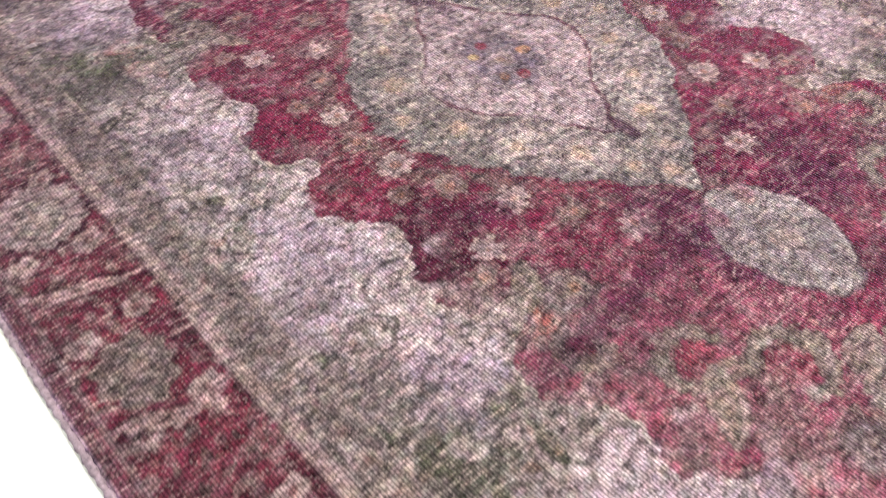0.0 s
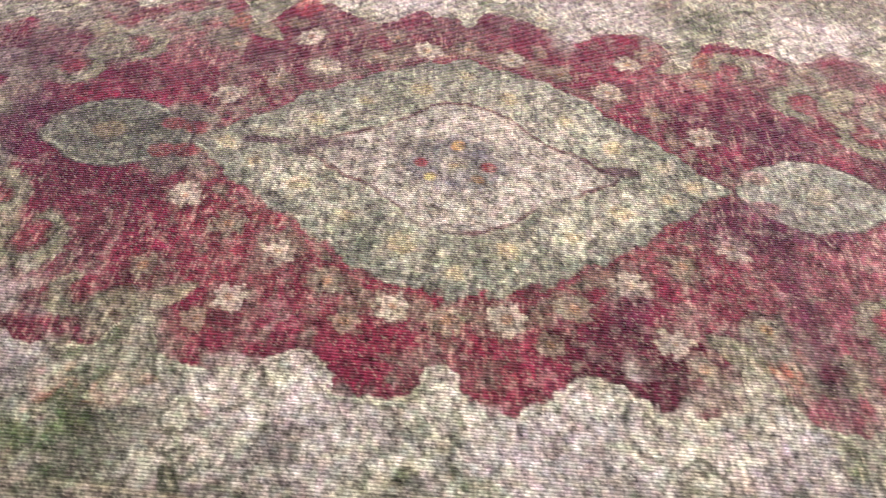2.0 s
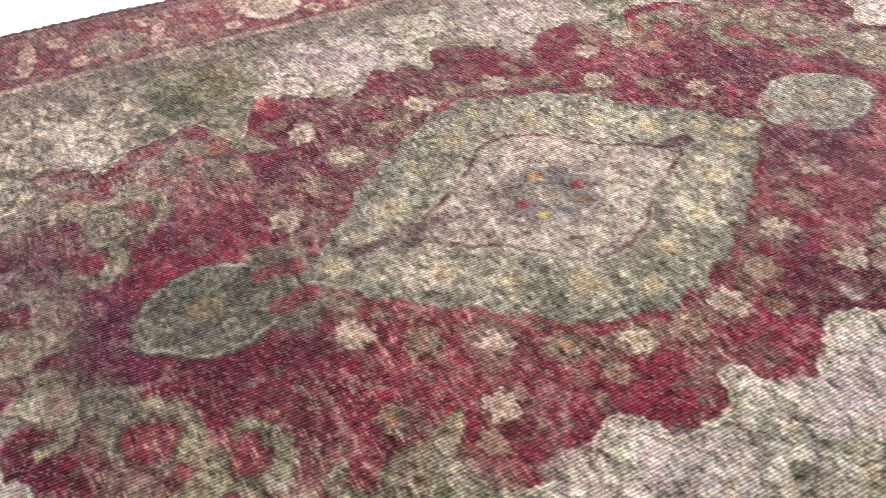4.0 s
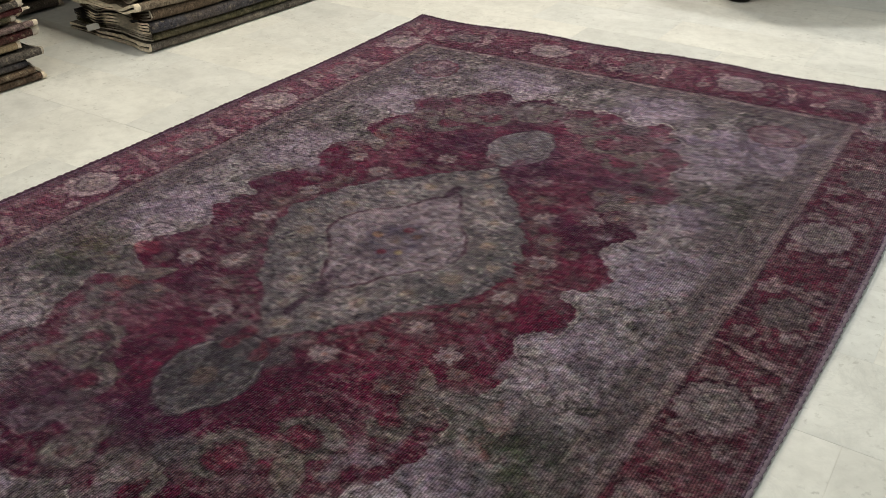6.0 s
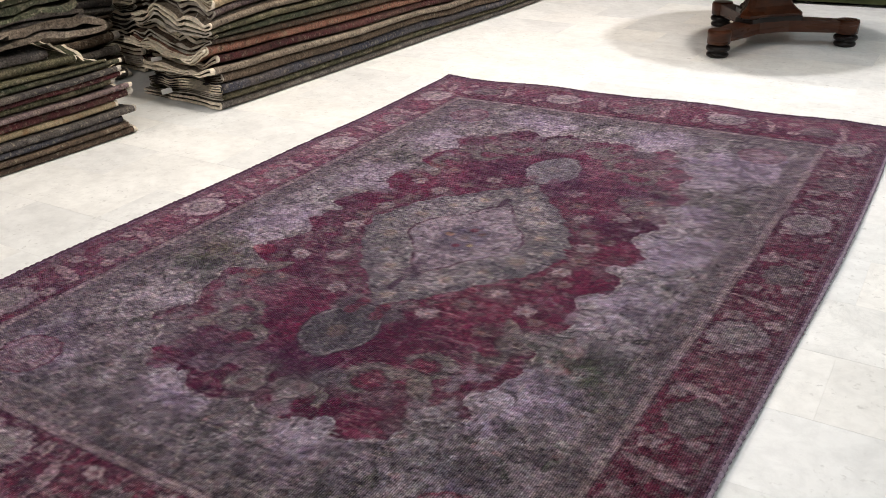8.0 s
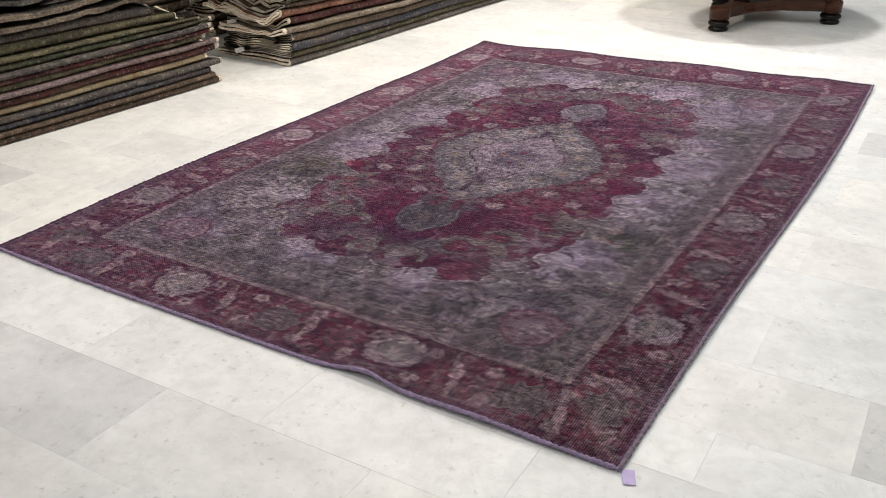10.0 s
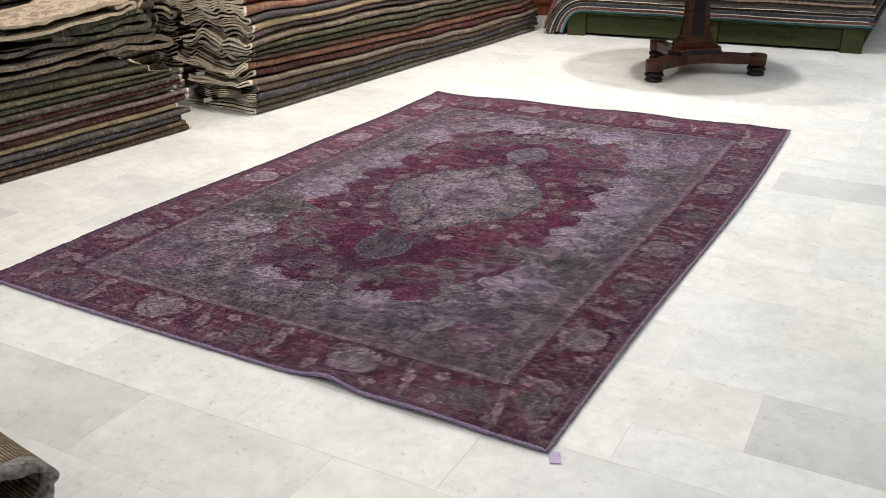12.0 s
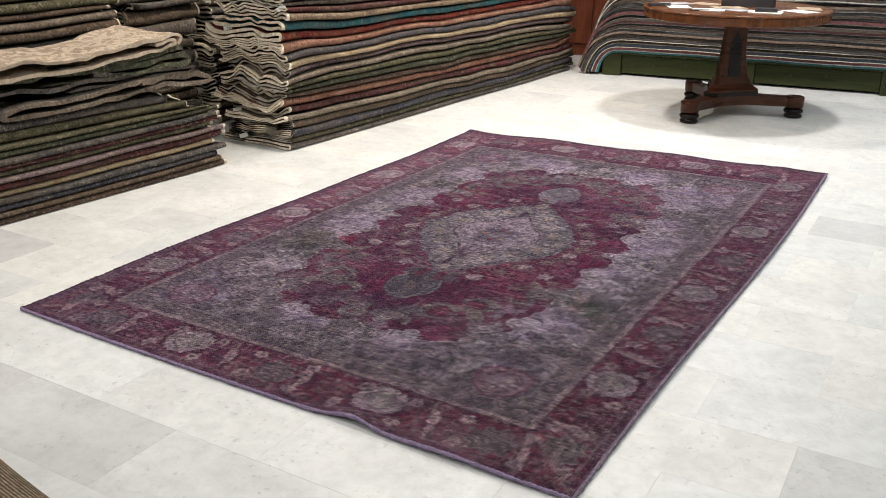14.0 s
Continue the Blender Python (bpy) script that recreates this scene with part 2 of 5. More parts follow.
def ceiling_light():
    ob = thing("ceiling_light", pose(0, 0, CEILING), "white round recessed ceiling downlight, switched on", "lamp", "ceiling lights")
    part("ring", lathe([(0.125, -0.001), (0.125, -0.012), (0.105, -0.016), (0.095, -0.006), (0.095, -0.001)], 32), METAL, ob, smooth=True)
    part("diffuser", lathe([(0.094, -0.002), (0.094, -0.008), (0.05, -0.010)], 32), GLOW, ob)
    return ob


light = None
for lx, ly, watts, tone in LAMPS:
    if light is None:
        light = ceiling_light()
        light.matrix_world = pose(lx, ly, CEILING)
    else:
        copy_thing(light, pose(lx, ly, CEILING))


# ---- the overdyed carpet on the floor ----
RUG_W, RUG_L = 1.075, 1.68  # half sizes
CORNERS = {(-1, -1): (-1.09, -1.665), (1, -1): (1.045, -1.70), (-1, 1): (-1.04, 1.61), (1, 1): (1.12, 1.725)}
PILE = 0.009


def rug_place(x, y):
    """From the carpet's own measure to its slightly crooked lie on the floor."""
    u, v = x / RUG_W / 2 + 0.5, y / RUG_L / 2 + 0.5
    out = []
    for k in (0, 1):
        a, b, c, d = (CORNERS[q][k] for q in ((-1, -1), (1, -1), (-1, 1), (1, 1)))
        out.append((a * (1 - u) + b * u) * (1 - v) + (c * (1 - u) + d * u) * v)
    px, py = out
    px = px + 0.010 * np.sin(2.1 * y + 0.6) * np.abs(x / RUG_W) ** 3
    py = py + 0.012 * np.sin(2.6 * x + 1.0) * np.abs(y / RUG_L) ** 5 * np.where(y > 0, 1.0, 0.5) + 0.003 * np.sin(19.0 * x + 2 * np.sin(5 * x)) * np.clip(y / RUG_L, 0, 1) ** 9
    # the long sides and the near end bow outwards a little
    rim, lip = np.abs(x / RUG_W) ** 6, np.abs(y / RUG_L) ** 6
    px = px + rim * np.where(x > 0, 0.010 * (1 - (y / RUG_L) ** 2), -0.010 * np.clip(1 - ((y + 0.3) / 1.6) ** 2, 0, 1))
    py = py - lip * np.where(y < 0, 0.018 * (1 - ((x + 0.1) / RUG_W / 1.1) ** 2) - 0.014 * np.exp(-(((x - 0.38) / 0.09) ** 2)), 0.0)
    return px, py


def rug_height(x, y):
    h = PILE + 0.004 * (fnoise(x, y, 0.5, 40, 2) - 0.5)
    near = np.exp(-((y + RUG_L) / 0.07) ** 2)
    h = h + near * 0.013 * np.exp(-((x - 0.40) / 0.075) ** 2)
    h = h + near * 0.007 * np.exp(-((x - 0.72) / 0.16) ** 2)
    far = np.exp(-((y - RUG_L) / 0.06) ** 2)
    h = h + far * 0.007 * (0.5 + 0.5 * np.sin(x * 9.0)) + 0.004 * np.exp(-((np.abs(x) - RUG_W) / 0.05) ** 2) * (0.5 + 0.5 * np.sin(y * 5.0))
    return np.maximum(h, 0.006)


def paint(col, mask, tint):
    """Lays a dye over the colours where mask is 1."""
    m = np.clip(mask, 0, 1)[:, None]
    return col * (1 - m) + np.array(tint) * m


def soft(d, w):
    """1 where d is well below zero, 0 where above, over a width w."""
    return np.clip(0.5 - d / w, 0, 1)


def scatter(x, y, cell, seed):
    """One flower centre a cell: distance, angle, and two random numbers of it."""
    i, j = np.floor(x / cell).astype(int), np.floor(y / cell).astype(int)
    g1, g2, g3, g4 = (lattice(seed + k)[i % 64, j % 64] for k in range(4))
    dx, dy = x - (i + 0.3 + 0.4 * g1) * cell, y - (j + 0.3 + 0.4 * g2) * cell
    return np.hypot(dx, dy), np.arctan2(dy, dx), g3, g4


def flower(d, ang, r, petals, w=0.006):
    return soft(d - r * (0.82 + 0.18 * np.cos(petals * ang)), w)


def leaf(dx, dy, turn, length, width):
    c, s = math.cos(turn), math.sin(turn)
    a, b = dx * c + dy * s, -dx * s + dy * c
    return np.abs(b) - width * (1 - np.clip(np.abs(a) / length, 0, 1) ** 1.7) + np.where(np.abs(a) > length, 0.02, 0)


RED, DEEP, PURPLE, PINK = (0.100, 0.0105, 0.032), (0.060, 0.0070, 0.023), (0.046, 0.009, 0.031), (0.150, 0.048, 0.070)
LILAC = (0.216, 0.174, 0.206)
GREEN, STEEL = (0.036, 0.047, 0.031), (0.090, 0.084, 0.112)


def border_band(col, s, w, half, step, start, flip):
    """Rosettes, dark ovals, lance leaves and small blossoms along a band; s runs along it, w across it from its middle."""
    k = np.floor((s - start) / step + 0.5)
    ds = s - start - k * step
    odd = np.mod(k, 2) > 0.5
    sx = np.where(odd, -1.0, 1.0) * flip
    wob = 0.012 * (vnoise(s, w, 0.03, 0.03, 77) - 0.5) + 0.007 * (vnoise(s, w, 0.012, 0.009, 78) - 0.5)
    # big daisy-like rosettes and darker ovals take turns
    d = np.hypot(ds / 1.12, w + 0.010 * sx) + wob
    ang = np.arctan2(w, ds)
    petal = 0.90 + 0.10 * np.abs(np.cos(9 * ang))
    ros = d - 0.078 * petal
    even = ~odd
    col = paint(col, 0.8 * soft(np.abs(ros - 0.006) - 0.005, 0.006) * even, (0.040, 0.010, 0.018))
    col = paint(col, 0.85 * soft(ros, 0.006) * even, (0.205, 0.168, 0.176))
    col = paint(col, 0.55 * soft(np.abs(np.sin(9 * ang)) - 0.16, 0.2) * soft(np.abs(d - 0.062) - 0.014, 0.006) * even, (0.085, 0.055, 0.062))
    col = paint(col, 0.75 * soft(np.abs(d - 0.046) - 0.003, 0.004) * even, (0.060, 0.040, 0.046))
    col = paint(col, 0.6 * soft(d - 0.040, 0.006) * even, (0.100, 0.098, 0.086))
    col = paint(col, 0.8 * soft(d - 0.021 * (0.8 + 0.2 * np.cos(6 * ang)), 0.006) * even, (0.205, 0.165, 0.160))
    col = paint(col, 0.85 * soft(d - 0.070 * (0.90 + 0.10 * np.cos(9 * ang)), 0.008) * odd, (0.070, 0.062, 0.060))
    col = paint(col, 0.6 * soft(np.abs(d - 0.064 * (0.90 + 0.10 * np.cos(9 * ang))) - 0.003, 0.005) * odd, (0.150, 0.120, 0.118))
    col = paint(col, 0.6 * soft(np.abs(d - 0.036) - 0.004, 0.006) * odd, (0.125, 0.095, 0.098))
    col = paint(col, 0.6 * soft(d - 0.016, 0.006) * odd, (0.150, 0.110, 0.108))
    for off, side in ((0.27, -0.60), (-0.29, 0.58), (0.24, 0.66), (-0.22, -0.62)):
        fx, fy = ds - off * step + wob, w - side * half * sx + wob
        fd, fa = np.hypot(fx, fy), np.arctan2(fy, fx)
        col = paint(col, 0.5 * soft(fd - 0.032, 0.010), (0.050, 0.010, 0.020))
        col = paint(col, 0.75 * soft(fd - 0.027 * (0.72 + 0.28 * np.abs(np.cos(2.5 * fa))), 0.006), (0.200, 0.155, 0.158))
        col = paint(col, 0.7 * soft(fd - 0.008, 0.005), (0.075, 0.024, 0.028))
    # feathered lance leaves laid across the band, each with a darker shadow line
    for off, which in ((0.5, ~odd), (-0.5, odd), (0.27, odd)):
        du, dv = ds - off * step + wob, w + wob
        la, lb = -0.33 * du + 0.94 * dv, 0.94 * du + 0.33 * dv
        dl = leaf(la, lb + 0.8 * la * la, 0.0, 0.098, 0.019) + 0.004 * np.abs(np.sin(la * 150)) + 0.012 * (vnoise(s, w, 0.02, 0.02, 79) - 0.5)
        col = paint(col, 0.6 * soft(np.abs(dl - 0.005) - 0.004, 0.006) * which, (0.036, 0.012, 0.018))
        col = paint(col, 0.85 * soft(dl, 0.007) * which, (0.215, 0.152, 0.158))
        col = paint(col, 0.4 * soft(np.abs(lb) - 0.003, 0.004) * soft(dl, 0.006) * which, (0.110, 0.060, 0.066))
    return col


def scrawl(x, y, size, seed, bands, width):
    """Wandering drawn lines, like worn arabesques: 1 on a line."""
    f = np.abs(np.mod(fnoise(x, y, size, seed, 3) * bands, 1) - 0.5)
    return soft(f - width, width)


def almonds(x, y, cell, seed, long, wide, share):
    """Scattered almond-shaped leaves, each on its own slant: 1 inside a leaf."""
    i, j = np.floor(x / cell).astype(int), np.floor(y / cell).astype(int)
    g1, g2, g3, g4 = (lattice(seed + k)[i % 64, j % 64] for k in range(4))
    dx, dy = x - (i + 0.28 + 0.44 * g1) * cell, y - (j + 0.28 + 0.44 * g2) * cell
    turn = g3 * np.pi * 2
    a, b = dx * np.cos(turn) + dy * np.sin(turn), dy * np.cos(turn) - dx * np.sin(turn)
    b = b + 1.0 * (g4 - 0.5) * a * a / long
    size = 0.65 + 0.7 * np.mod(g4 * 7, 1)
    return soft(np.abs(b) - wide * size * (1 - (np.clip(np.abs(a) / long / size, 0, 1)) ** 1.6), 0.003) * (np.abs(a) < long * size) * (np.mod(g1 * 13 + g2 * 7, 1) < share)


def rug_dye(x, y):
    """The carpet's colours: red field, lobed grey corners, medallion with pendants, and a flowered border."""
    n = x.size
    wx = 0.024 * (fnoise(x, y, 0.13, 1, 3) - 0.5)
    wy = 0.024 * (fnoise(x, y, 0.13, 11, 3) - 0.5)
    qx, qy = x + 0.005 + wx, y + 0.07 + wy
    ax, ay = np.abs(qx), np.abs(qy)
    rag = fnoise(x, y, 0.045, 400, 3) - 0.5   # ragged, moth-worn edges
    fray = vnoise(x, y, 0.011, 0.007, 405) - 0.5

    def hump(v, at, w):
        return np.exp(-(((v - at) / w) ** 2))

    # -- red field: mostly clear wool with abrash, darker blotches and faded places
    col = np.tile(np.array(RED), (n, 1))
    blotch = fnoise(x, y, 0.22, 21, 4)
    col = paint(col, np.clip((blotch - 0.48) * 5, 0, 1), DEEP)
    col = paint(col, 0.35 * np.clip((0.42 - blotch) * 6, 0, 1), (0.135, 0.020, 0.034))
    col = paint(col, 0.35 * np.clip((fnoise(x, y, 0.35, 26, 3) - 0.58) * 6, 0, 1), PINK)
    # pinker towards the far right: grazing sheen of the pile put into the dye
    col = paint(col, 0.70 * np.clip((y - 0.36) * 4, 0, 1) * np.clip((x + 0.10) * 2.5, 0, 1), (0.180, 0.056, 0.086))
    bush = fnoise(ax, ay, 0.15, 29, 3) + 0.5 * rag
    col = paint(col, (0.30 + 0.3 * np.clip((ay - 0.66) * 4, 0, 1)) * np.clip((bush - 0.62 + 0.06 * np.clip((ay - 0.6) * 3, 0, 1)) * 9, 0, 1), (0.088, 0.064, 0.070))
    col = paint(col, 0.40 * almonds(ax + wx, ay + wy, 0.048, 103, 0.016, 0.005, 0.32), (0.140, 0.100, 0.108))
    col = paint(col, 0.45 * almonds(ax + wx, ay + wy, 0.062, 107, 0.020, 0.007, 0.28), (0.058, 0.054, 0.050))
    col = paint(col, 0.16 * scrawl(ax, ay, 0.26, 33, 7, 0.04), (0.052, 0.034, 0.038))
    # medallion outline, wanted for the flowers that ring it
    lens = ax - 0.356 * (1 - np.clip(ay / 0.525, 0, 1.4) ** 1.55) + 0.014 * np.abs(np.sin(ay * math.pi / 0.085)) - 0.006 + 0.036 * rag + 0.014 * fray
    # grey-green sprays between the flowers of the ring
    ring = soft(np.abs(lens - 0.055) - 0.035, 0.03) * soft(ay - 0.56, 0.08)
    spray = np.clip((fnoise(ax, ay, 0.055, 36, 3) + 0.4 * rag - 0.52) * 9, 0, 1)
    col = paint(col, 0.62 * ring * spray, (0.100, 0.086, 0.078))
    col = paint(col, 0.55 * ring * almonds(ax, ay, 0.034, 39, 0.014, 0.006, 0.6), (0.040, 0.042, 0.034))
    # -- paired leaf scrolls at both ends of the field
    for cx, cy, r, gap in ((0.315, 0.735, 0.052, 2.2), (0.215, 0.850, 0.056, 0.4), (0.12, 0.985, 0.045, 1.2), (0.425, 0.600, 0.038, -2.6)):
        e, t = np.hypot(ax - cx, ay - cy) + 0.012 * rag, np.arctan2(ay - cy, ax - cx)
        shut = soft(0.75 - np.abs(np.mod(t - gap + np.pi, 2 * np.pi) - np.pi), 0.3)
        thick = 0.010 + 0.005 * np.cos(t - gap - np.pi)
        col = paint(col, 0.65 * soft(e - r * 0.72, 0.010), (0.105, 0.018, 0.032))
        col = paint(col, 0.62 * shut * soft(np.abs(e - r) - thick - 0.007 + 0.02 * fray, 0.008), (0.034, 0.042, 0.034))
        col = paint(col, 0.60 * shut * soft(np.abs(e - r - 0.003) - thick + 0.02 * fray, 0.008), (0.160, 0.142, 0.128))
        col = paint(col, 0.5 * shut * soft(np.abs(e - r + 0.006) - 0.004, 0.005), (0.052, 0.062, 0.052))
    for cx, cy, long, wide, turn, tint in ((0.345, 0.815, 0.075, 0.034, 0.8, (0.185, 0.162, 0.142)), (0.275, 0.795, 0.05, 0.022, -0.6, (0.170, 0.140, 0.130)), (0.10, 0.905, 0.055, 0.028, 0.3, (0.125, 0.110, 0.104)), (0.41, 0.47, 0.06, 0.026, 1.0, (0.140, 0.128, 0.110)), (0.43, 0.535, 0.05, 0.022, 0.2, (0.175, 0.062, 0.055)), (0.05, 0.955, 0.05, 0.03, 1.3, (0.150, 0.128, 0.124))):
        dl = leaf(ax - cx + 0.02 * rag, ay - cy, turn, long, wide) + 0.010 * rag
        col = paint(col, 0.6 * soft(np.abs(dl) - 0.004, 0.006), (0.040, 0.034, 0.030))
        col = paint(col, 0.72 * soft(dl, 0.008), tint)
        col = paint(col, 0.5 * soft(np.abs(dl + wide * 0.5) - 0.004, 0.006), (0.082, 0.078, 0.064))
    # greyed rosettes that break up both ends of the field
    for k, (cx, cy, r) in enumerate(((0.45, -1.00, 0.080), (-0.43, -1.01, 0.075), (0.07, -1.03, 0.060), (-0.29, -0.86, 0.060), (0.11, -0.955, 0.045), (-0.06, -1.075, 0.055), (-0.37, -0.62, 0.045), (0.45, 0.885, 0.070), (-0.42, 0.70, 0.055), (-0.13, 0.94, 0.060), (0.24, 0.93, 0.050), (-0.29, 0.83, 0.055), (0.46, -0.60, 0.055), (0.36, 0.45, 0.050))):
        e, t = np.hypot(x - cx, (y - cy) * 1.15) + 0.022 * rag + 0.3 * wx, np.arctan2(y - cy, x - cx)
        shape = e - r * (0.86 + 0.14 * np.abs(np.cos(4.5 * t + k)))
        col = paint(col, 0.7 * soft(np.abs(shape - 0.004) - 0.004, 0.006), (0.036, 0.026, 0.028))
        col = paint(col, 0.74 * soft(shape, 0.010), ((0.074, 0.070, 0.066), (0.062, 0.060, 0.068), (0.150, 0.130, 0.124))[k % 3])
        col = paint(col, 0.6 * soft(np.abs(shape + 0.014) - 0.004, 0.006), ((0.165, 0.142, 0.134), (0.130, 0.116, 0.122), (0.066, 0.060, 0.055))[k % 3])
        col = paint(col, 0.65 * soft(e - r * 0.42 * (0.8 + 0.2 * np.abs(np.cos(3 * t))), 0.008), ((0.165, 0.135, 0.130), (0.125, 0.105, 0.110), (0.085, 0.030, 0.034))[k % 3])
        col = paint(col, 0.7 * soft(e - r * 0.15, 0.006), (0.060, 0.030, 0.030))
    # -- corners and ends: lobed edge with a drawn outline
    limit = 0.553 - 0.066 * hump(ay, 0.24, 0.065) - 0.050 * hump(ay, 0.0, 0.030) - 0.125 * hump(ay, 0.49, 0.042) - 0.075 * hump(ay, 0.76, 0.085) - 0.05 * hump(ay, 0.95, 0.04)
    close = 1.085 - 0.075 * hump(ax, 0.40, 0.055) - 0.070 * hump(ax, 0.22, 0.050) - 0.03 * hump(ax, 0.0, 0.05)
    edge = np.maximum(np.maximum(ax - limit, ay - close), 0.80 * ax + 0.60 * ay - 0.925 - 0.02 * np.sin(ax * 40))
    edge = edge + 0.085 * (fnoise(x, y, 0.16, 62, 3) - 0.5) + 0.060 * (fnoise(x, y, 0.08, 60, 3) - 0.5) + 0.030 * rag + 0.016 * fray
    inside = soft(-edge, 0.006)
    growth = np.clip((fnoise(x, y, 0.075, 61, 3) + 0.5 * rag + 0.05 * (ay > 0.62) - 0.55) * 9, 0, 1)
    inside = np.maximum(inside, 0.66 * growth * soft(-(edge + 0.055 + 0.10 * np.clip((ay - 0.5) * 4, 0, 1)), 0.06))
    ground = fnoise(x, y, 0.30, 51, 4)
    sp = np.tile(np.array((0.190, 0.162, 0.172)), (n, 1))
    sp = paint(sp, np.clip((ground - 0.50) * 6, 0, 1), LILAC)
    sp = paint(sp, 0.7 * np.clip((0.46 - ground) * 6, 0, 1), (0.118, 0.102, 0.102))
    sp = paint(sp, 0.5 * np.clip((fnoise(x, y, 0.13, 57, 3) - 0.55) * 7, 0, 1), STEEL)
    sp = paint(sp, 0.50 * np.clip((fnoise(x, y, 0.24, 471, 4) + 0.06 * (y < -0.9) - 0.50) * 6, 0, 1), (0.158, 0.120, 0.126))
    # pale arabesque panels beside the medallion and towards the corners, green growth between them
    pale = np.clip(hump(ay, 0.13, 0.25) * (ax < 0.74) + hump(ay, 0.80, 0.13) * (ax > 0.40) * (ax < 0.68), 0, 1) * np.clip(1.6 - 8 * np.abs(edge - 0.09), 0, 1)
    sp = paint(sp, 0.85 * np.clip(pale + 0.7 * (fnoise(x, y, 0.09, 55, 3) - 0.5), 0, 1) * (pale > 0.05), (0.300, 0.262, 0.270))
    lush = hump(ay, 0.55, 0.11) * (ax > 0.36) * (ax < 0.80) * np.where(y > 0, 0.6, 1.0)
    sp = paint(sp, 0.75 * np.clip(lush + 1.4 * (fnoise(x, y, 0.07, 56, 3) - 0.60), 0, 1), (0.092, 0.092, 0.074))
    sp = paint(sp, 0.75 * lush * np.clip(7 * fnoise(x, y, 0.05, 58, 3) - 3.5, 0, 1), GREEN)
    sp = paint(sp, 0.7 * lush * np.clip(9 * fnoise(x, y, 0.06, 52, 3) - 5.2, 0, 1), (0.150, 0.042, 0.040))
    sp = paint(sp, 0.6 * lush * almonds(x, y, 0.042, 64, 0.022, 0.009, 0.6), (0.165, 0.155, 0.130))
    # darker growth behind the panels, fine scrolling stems
    sp = paint(sp, 0.45 * soft(np.abs(edge - 0.155) - 0.010, 0.012) * (ay < 0.45), (0.075, 0.070, 0.066))
    sp = paint(sp, 0.55 * np.clip((fnoise(x, y, 0.10, 59, 3) + 0.4 * rag - 0.55) * 9, 0, 1), (0.086, 0.072, 0.080))
    deep = np.clip((edge - 0.14) * 12, 0, 1)     # the quieter, greyer strip along the border
    sp = paint(sp, (0.45 + 0.15 * deep) * scrawl(ax, ay, 0.17, 63, 6, 0.040), (0.056, 0.048, 0.052))
    sp = paint(sp, 0.42 * scrawl(ax, ay, 0.14, 69, 6, 0.040), (0.285, 0.250, 0.255))
    # lobed palmettes with drawn outlines
    d, a, g, h = scatter(ax + 0.5 * wx, ay + 0.5 * wy, 0.150, 231)
    lf = d - (0.036 + 0.022 * h) * (1 + 0.22 * np.cos(3 * a + 6.3 * g) + 0.10 * np.cos(7 * a)) + 0.010 * rag
    sp = paint(sp, 0.35 * soft(lf, 0.006), (0.270, 0.232, 0.246))
    sp = paint(sp, 0.80 * soft(np.abs(lf) - 0.0042, 0.004), (0.046, 0.044, 0.040))
    sp = paint(sp, 0.60 * soft(np.abs(lf + 0.018) - 0.0035, 0.005), (0.100, 0.094, 0.080))
    sp = paint(sp, 0.7 * soft(d - 0.012 * (1 + 0.5 * np.cos(2 * a + 9 * g)), 0.005), (0.050, 0.052, 0.038))
    # almond leaves and small darts
    sp = paint(sp, 0.92 * almonds(ax + 0.4 * wx, ay + 0.4 * wy, 0.080, 131, 0.032, 0.0135, 0.52), (0.044, 0.050, 0.036))
    sp = paint(sp, 0.45 * almonds(ax + 0.004, ay, 0.080, 131, 0.020, 0.0050, 0.46), (0.150, 0.150, 0.120))
    sp = paint(sp, 0.80 * almonds(ax, ay, 0.040, 137, 0.0170, 0.0060, 0.60), (0.054, 0.052, 0.048))
    sp = paint(sp, 0.50 * almonds(x, y, 0.030, 143, 0.0130, 0.0045, 0.45), (0.300, 0.265, 0.260))
    sp = paint(sp, 0.45 * almonds(x, y, 0.055, 147, 0.0150, 0.0090, 0.22), (0.205, 0.110, 0.095))
    for cx, cy, rx, ry, tint, much in ((0.67, 0.60, 0.13, 0.11, GREEN, 0.8), (0.56, 0.54, 0.11, 0.07, GREEN, 0.6), (0.0, 1.21, 0.14, 0.10, GREEN, 0.5), (0.69, 1.17, 0.14, 0.15, (0.150, 0.115, 0.185), 0.5), (0.25, 1.16, 0.12, 0.09, (0.215, 0.175, 0.195), 0.6), (0.68, 0.12, 0.13, 0.20, (0.195, 0.175, 0.205), 0.5), (0.60, 0.85, 0.10, 0.12, (0.205, 0.170, 0.205), 0.5), (0.50, 1.22, 0.20, 0.10, (0.100, 0.092, 0.086), 0.5)):
        blob = np.hypot((ax - cx) / rx, (ay - cy) / ry) + 1.2 * (fnoise(x, y, 0.09, 70, 3) - 0.5)
        sp = paint(sp, much * np.clip((1.15 - blob) * 3, 0, 1) * np.clip(5.0 * fnoise(x, y, 0.035, 75, 3) - 2.1, 0, 1), tint)
    # bleached places beside the field and towards the ends, pile's lilac sheen painted in
    for cx, cy, r in ((-0.58, 0.22, 0.16), (-0.61, -0.25, 0.16), (-0.58, 0.74, 0.17), (-0.32, 1.17, 0.20), (-0.23, -1.13, 0.15), (0.60, -0.27, 0.15), (0.58, -0.82, 0.16), (0.60, 0.12, 0.19), (0.50, 0.82, 0.17), (0.24, -1.15, 0.15), (0.25, 1.10, 0.20), (0.66, 0.98, 0.22), (-0.68, -1.22, 0.16), (0.62, 0.45, 0.12)):
        pool = np.hypot(x - cx, y - cy) / r + 1.6 * (fnoise(x, y, 0.08, 461, 3) - 0.5)
